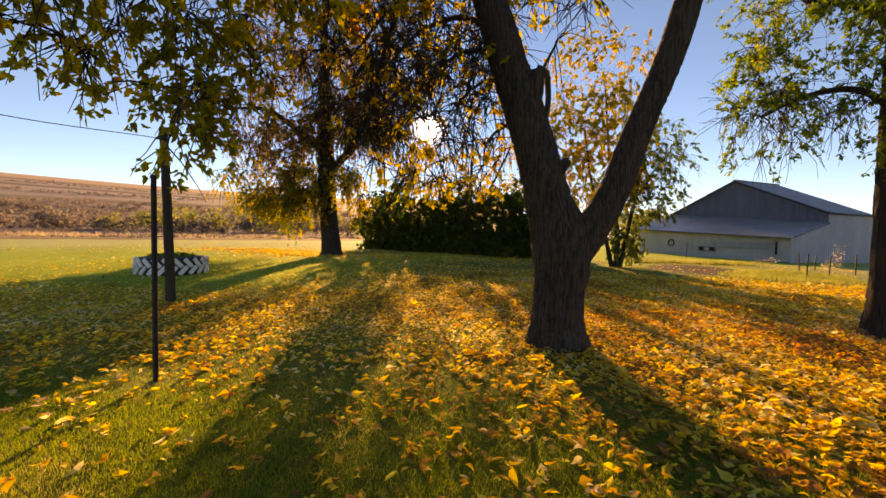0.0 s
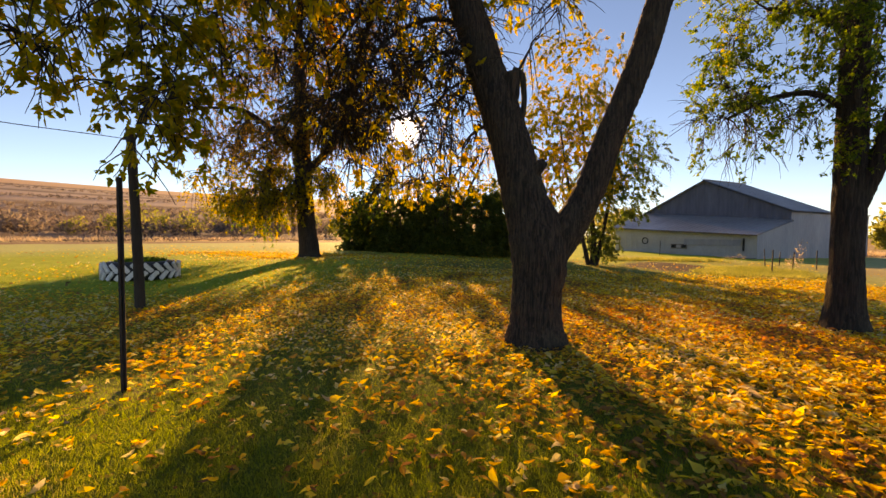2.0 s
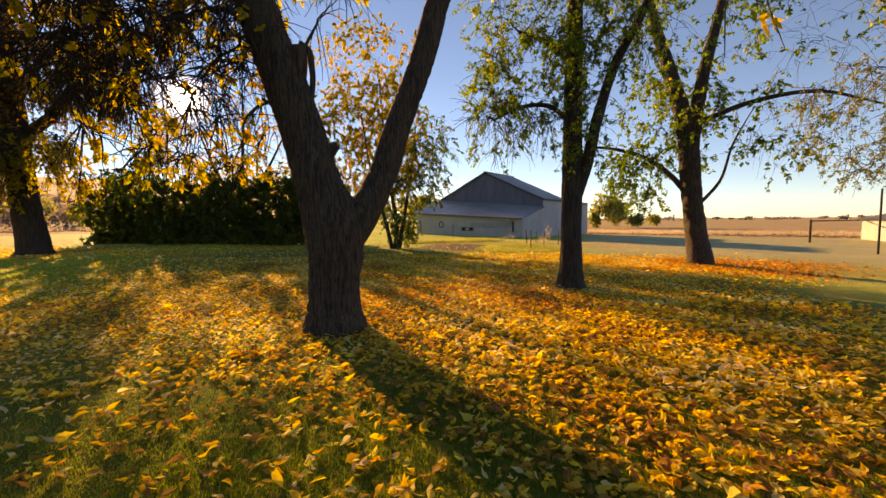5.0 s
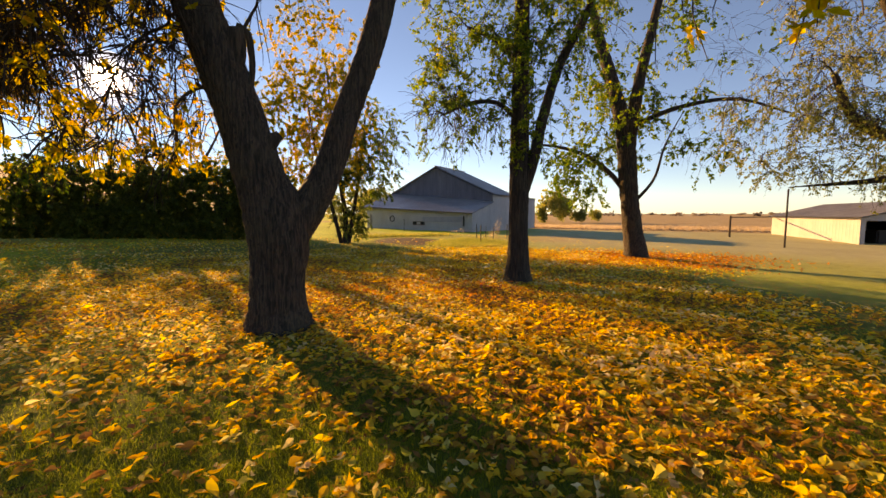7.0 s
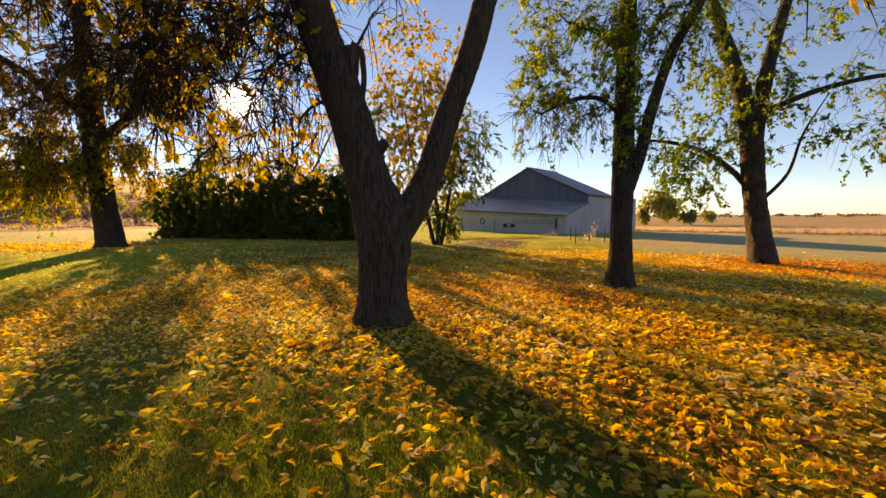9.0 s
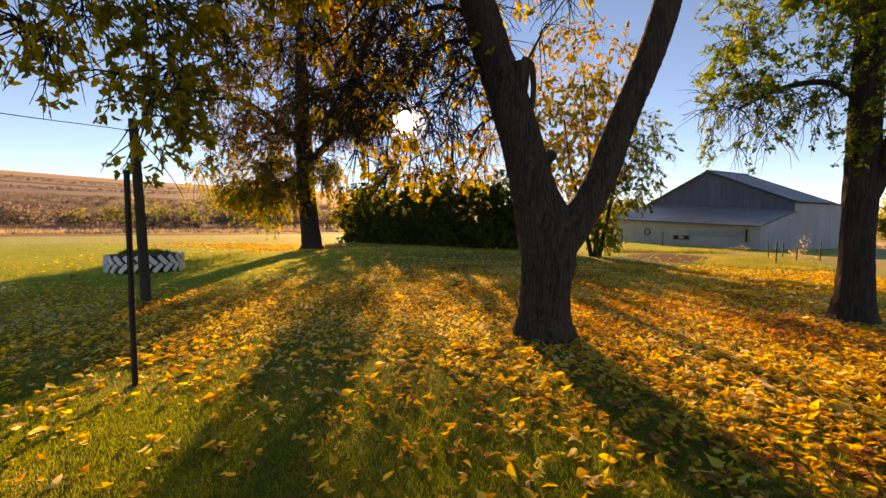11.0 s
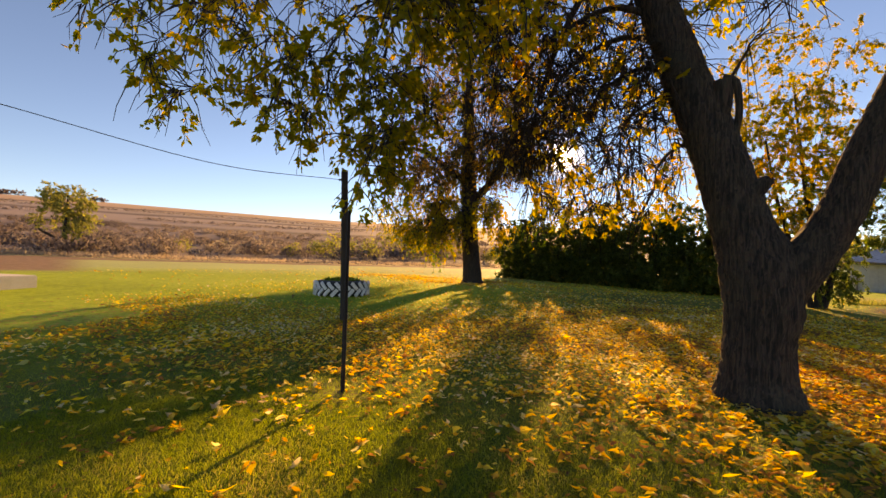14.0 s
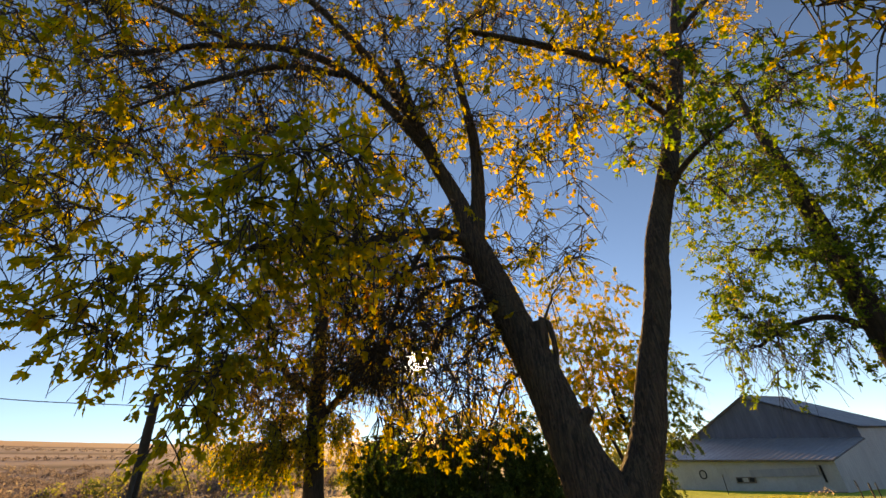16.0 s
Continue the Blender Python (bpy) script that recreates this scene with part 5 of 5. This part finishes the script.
# ---- distance: brush, trees, dry grass ----
def clumps(name, spots, cards, size, mat, label, category="brush"):
    """Far shrubs and trees as clouds of small cards with uneven outlines; spots are (x, y, width, height)."""
    g = np.random.default_rng(len(spots) + cards)
    pos, way, sz = [], [], []
    for x, y, w, h in spots:
        u = unit(g.normal(size=(cards, 3))) * g.uniform(0, 1, (cards, 1)) ** 0.45
        lobes = unit(g.normal(size=(5, 3))) * 0.45
        u = u * 0.62 + lobes[g.integers(0, 5, cards)]
        p = u * np.array([w / 2, w / 2, h / 2]) + np.array([x, y, gz(x, y) + h * 0.45])
        pos.append(p)
        way.append(unit(g.normal(size=(cards, 3)) + np.array([0, 0, 0.3])))
        sz.append(g.uniform(0.5, 1.4, cards) * size * (0.6 + 0.4 * h / 4))
    v, f = leaves_arrays(np.concatenate(pos), np.concatenate(way), np.concatenate(sz), g, 0.6)
    return tagged(new(name, mesh_from(name, v, f, mat)), label, category, kind="stuff")


g = np.random.default_rng(77)
spots = []
for base_r, wave, tall in ((262, 14, 2.0), (335, 10, 2.6)):
    for k in range(150):
        az = -84 + k * 0.5
        if noise.noise(Vector((az * 0.13, base_r, 0.0))) > -0.3:
            x, y, _ = polar(az, base_r + wave * math.sin(az * 0.11 + base_r) + g.uniform(-2, 2))
            spots.append((x, y, g.uniform(3, 8), tall * g.uniform(0.4, 1.1)))
clumps("fence_row", spots, 36, 0.9, M_BRUSH, "dark brushy fence rows across the hillside")
spots = []
for k in range(130):
    along = -70 + k * 0.95
    x, y = -0.616 * 57.6 + 0.788 * along, 0.788 * 57.6 + 0.616 * along
    spots.append((x, y, g.uniform(1.2, 2.4), g.uniform(0.2, 0.5)))
clumps("road_bank", spots, 60, 0.22, M_BRUSH, "low dark weedy bank along the dirt road")
spots = []
for _ in range(760):
    az, d = g.uniform(-84, -4), g.uniform(72, 200)
    x, y, _ = polar(az, d)
    spots.append((x, y, g.uniform(3, 9), g.uniform(0.9, 2.6) * (1.5 if d < 112 else 1)))
clumps("brush", spots, 130, 0.55, M_BRUSH, "dry purple-brown brush along the creek bottom")
spots = [(*polar(az, d)[:2], w, h) for az, d, w, h in ((-60.8, 98, 4, 2.6), (-58.6, 96, 6, 3.4), (-54, 125, 3, 1.6), (-49.5, 92, 3, 2.2), (-66.5, 125, 4, 2.2), (-46.2, 84, 4, 3.0), (-42.6, 82, 5, 4.2), (-40.8, 84, 6, 6.0), (-38.6, 79, 5, 4.8), (-35.6, 82, 6, 6.2), (-33, 84, 8, 7.6), (-30.8, 86, 8, 6.8), (-28.6, 84, 7, 6.2), (-26.2, 84, 6, 5), (-22, 80, 5, 4.5), (-19, 75, 4, 4))]
clumps("willow_scrub", spots, 420, 0.42, M_LEAF_PALE, "yellow-green willow scrub by the road")
spots = [(*polar(az, d)[:2], w, h) for az, d, w, h in ((21, 85, 12, 8), (18.5, 90, 10, 7.5), (24, 95, 9, 7), (15, 100, 11, 7), (45.2, 105, 7, 9.5), (46.9, 108, 5.5, 8), (43.9, 106, 4, 6), (48.6, 104, 4, 4), (50.5, 112, 4, 3.5))]
clumps("far_trees", spots, 900, 0.55, M_LEAF_PALE, "olive trees standing beyond the barn", "tree")
spots = []
for _ in range(60):
    az, d = g.uniform(38, 84), g.uniform(420, 900)
    x, y, _ = polar(az, d)
    spots.append((x, y, g.uniform(10, 22), g.uniform(2, 5.5)))
for _ in range(14):
    az = g.uniform(-80, -66)
    x, y, _ = polar(az, 515)
    spots.append((x, y, g.uniform(8, 16), g.uniform(3, 5)))
clumps("horizon_trees", spots, 90, 2.2, M_BRUSH, "distant line of trees on the horizon", "tree")

FT = polar(-69.0, 88)
fx, fy, fz = FT
tree("field_tree", FT, [
    [(fx, fy, fz - 0.2, 0.5), (fx + 0.4, fy, fz + 2.5, 0.35), (fx + 0.8, fy, fz + 5.5, 0.22), (fx + 0.6, fy, fz + 9.0, 0.08)],
    [(fx, fy, fz + 0.5, 0.3), (fx - 1.8, fy - 0.8, fz + 2.2, 0.22), (fx - 3.8, fy - 1.6, fz + 3.2, 0.14), (fx - 5.0, fy - 2, fz + 4.6, 0.06)],
    [(fx + 0.2, fy, fz + 1.0, 0.25), (fx + 1.6, fy + 0.6, fz + 4.0, 0.16), (fx + 3.0, fy + 1, fz + 6.0, 0.06)],
], [(fx + 0.6, fy, fz + 8.0, 4.2, 3.5, 3.0, 90, 0.9), (fx + 2.4, fy + 0.8, fz + 4.6, 2.6, 2.4, 2.2, 50, 0.9), (fx - 2.0, fy - 1, fz + 5.0, 2.2, 2, 1.6, 20, 0.6), (fx + 3.0, fy + 1, fz + 1.6, 2.4, 2.0, 1.4, 30, 1.0)],
    "spreading pale willow in the creek bottom", M_LEAF_PALE, M_BARK_DARK, seed=51, sides=10, step=0.5, bark=0, leaf=0.36, twigs=8, leaves=3.0, twig_len=(0.6, 1.6))


spots = []
for k in range(70):
    x, y, _ = polar(36 + k * 0.55, 60.2 + 0.4 * math.sin(k * 0.7))
    spots.append((x, y, g.uniform(0.8, 1.6), g.uniform(0.18, 0.42)))
clumps("field_margin", spots, 50, 0.2, M_BRUSH, "low dark weedy margin along the crop field")


def road_edge(a, b):
    q = -0.616 * a + 0.788 * b
    return sstep(57.5, 60, q) * sstep(72, 62, q) * 0.8


blades("roadside_grass", 60000, (-75, 20, 10, 95), 0.55, M_REED, "pale dry grass along the far side of the dirt road", road_edge, 0.05)
blades("crop_stubble", 60000, (25, 90, 8, 80), 0.38, M_REED, "dry tan crop standing in the field", lambda a, b: sstep(61, 62, np.hypot(a, b)) * sstep(86, 70, np.hypot(a, b)), 0.05, "crop")
blades("rough_grass", 50000, (8, 17, 14, 24), 0.17, M_LEAF_PALE, "rough yellowing grass left unmown by the barn", lambda a, b: sstep(1.1, 0.85, np.hypot((a - 12.2) / 2.8, (b - 18.8 - 0.5 * (a - 12.2)) / 2.6) + 0.1 * np.sin(a * 3.1)), 0.012)
blades("rough_grass", 9000, (8, 16, 25, 29), 0.24, M_LEAF_PALE, "strip of rough grass behind the dug bed", lambda a, b: 0.9 * np.exp(-((b - 26.6 - 0.3 * (a - 12)) / 0.7) ** 2), 0.016)
wx, wy, _ = polar(31.8, 34)
clumps("weeds", [(wx, wy, 2.4, 0.6), (*polar(37.8, 27)[:2], 0.7, 1.9), (*polar(37.2, 27.5)[:2], 0.8, 0.9)], 90, 0.11, M_REED, "pale seeded weeds against the lean-to", "weeds")
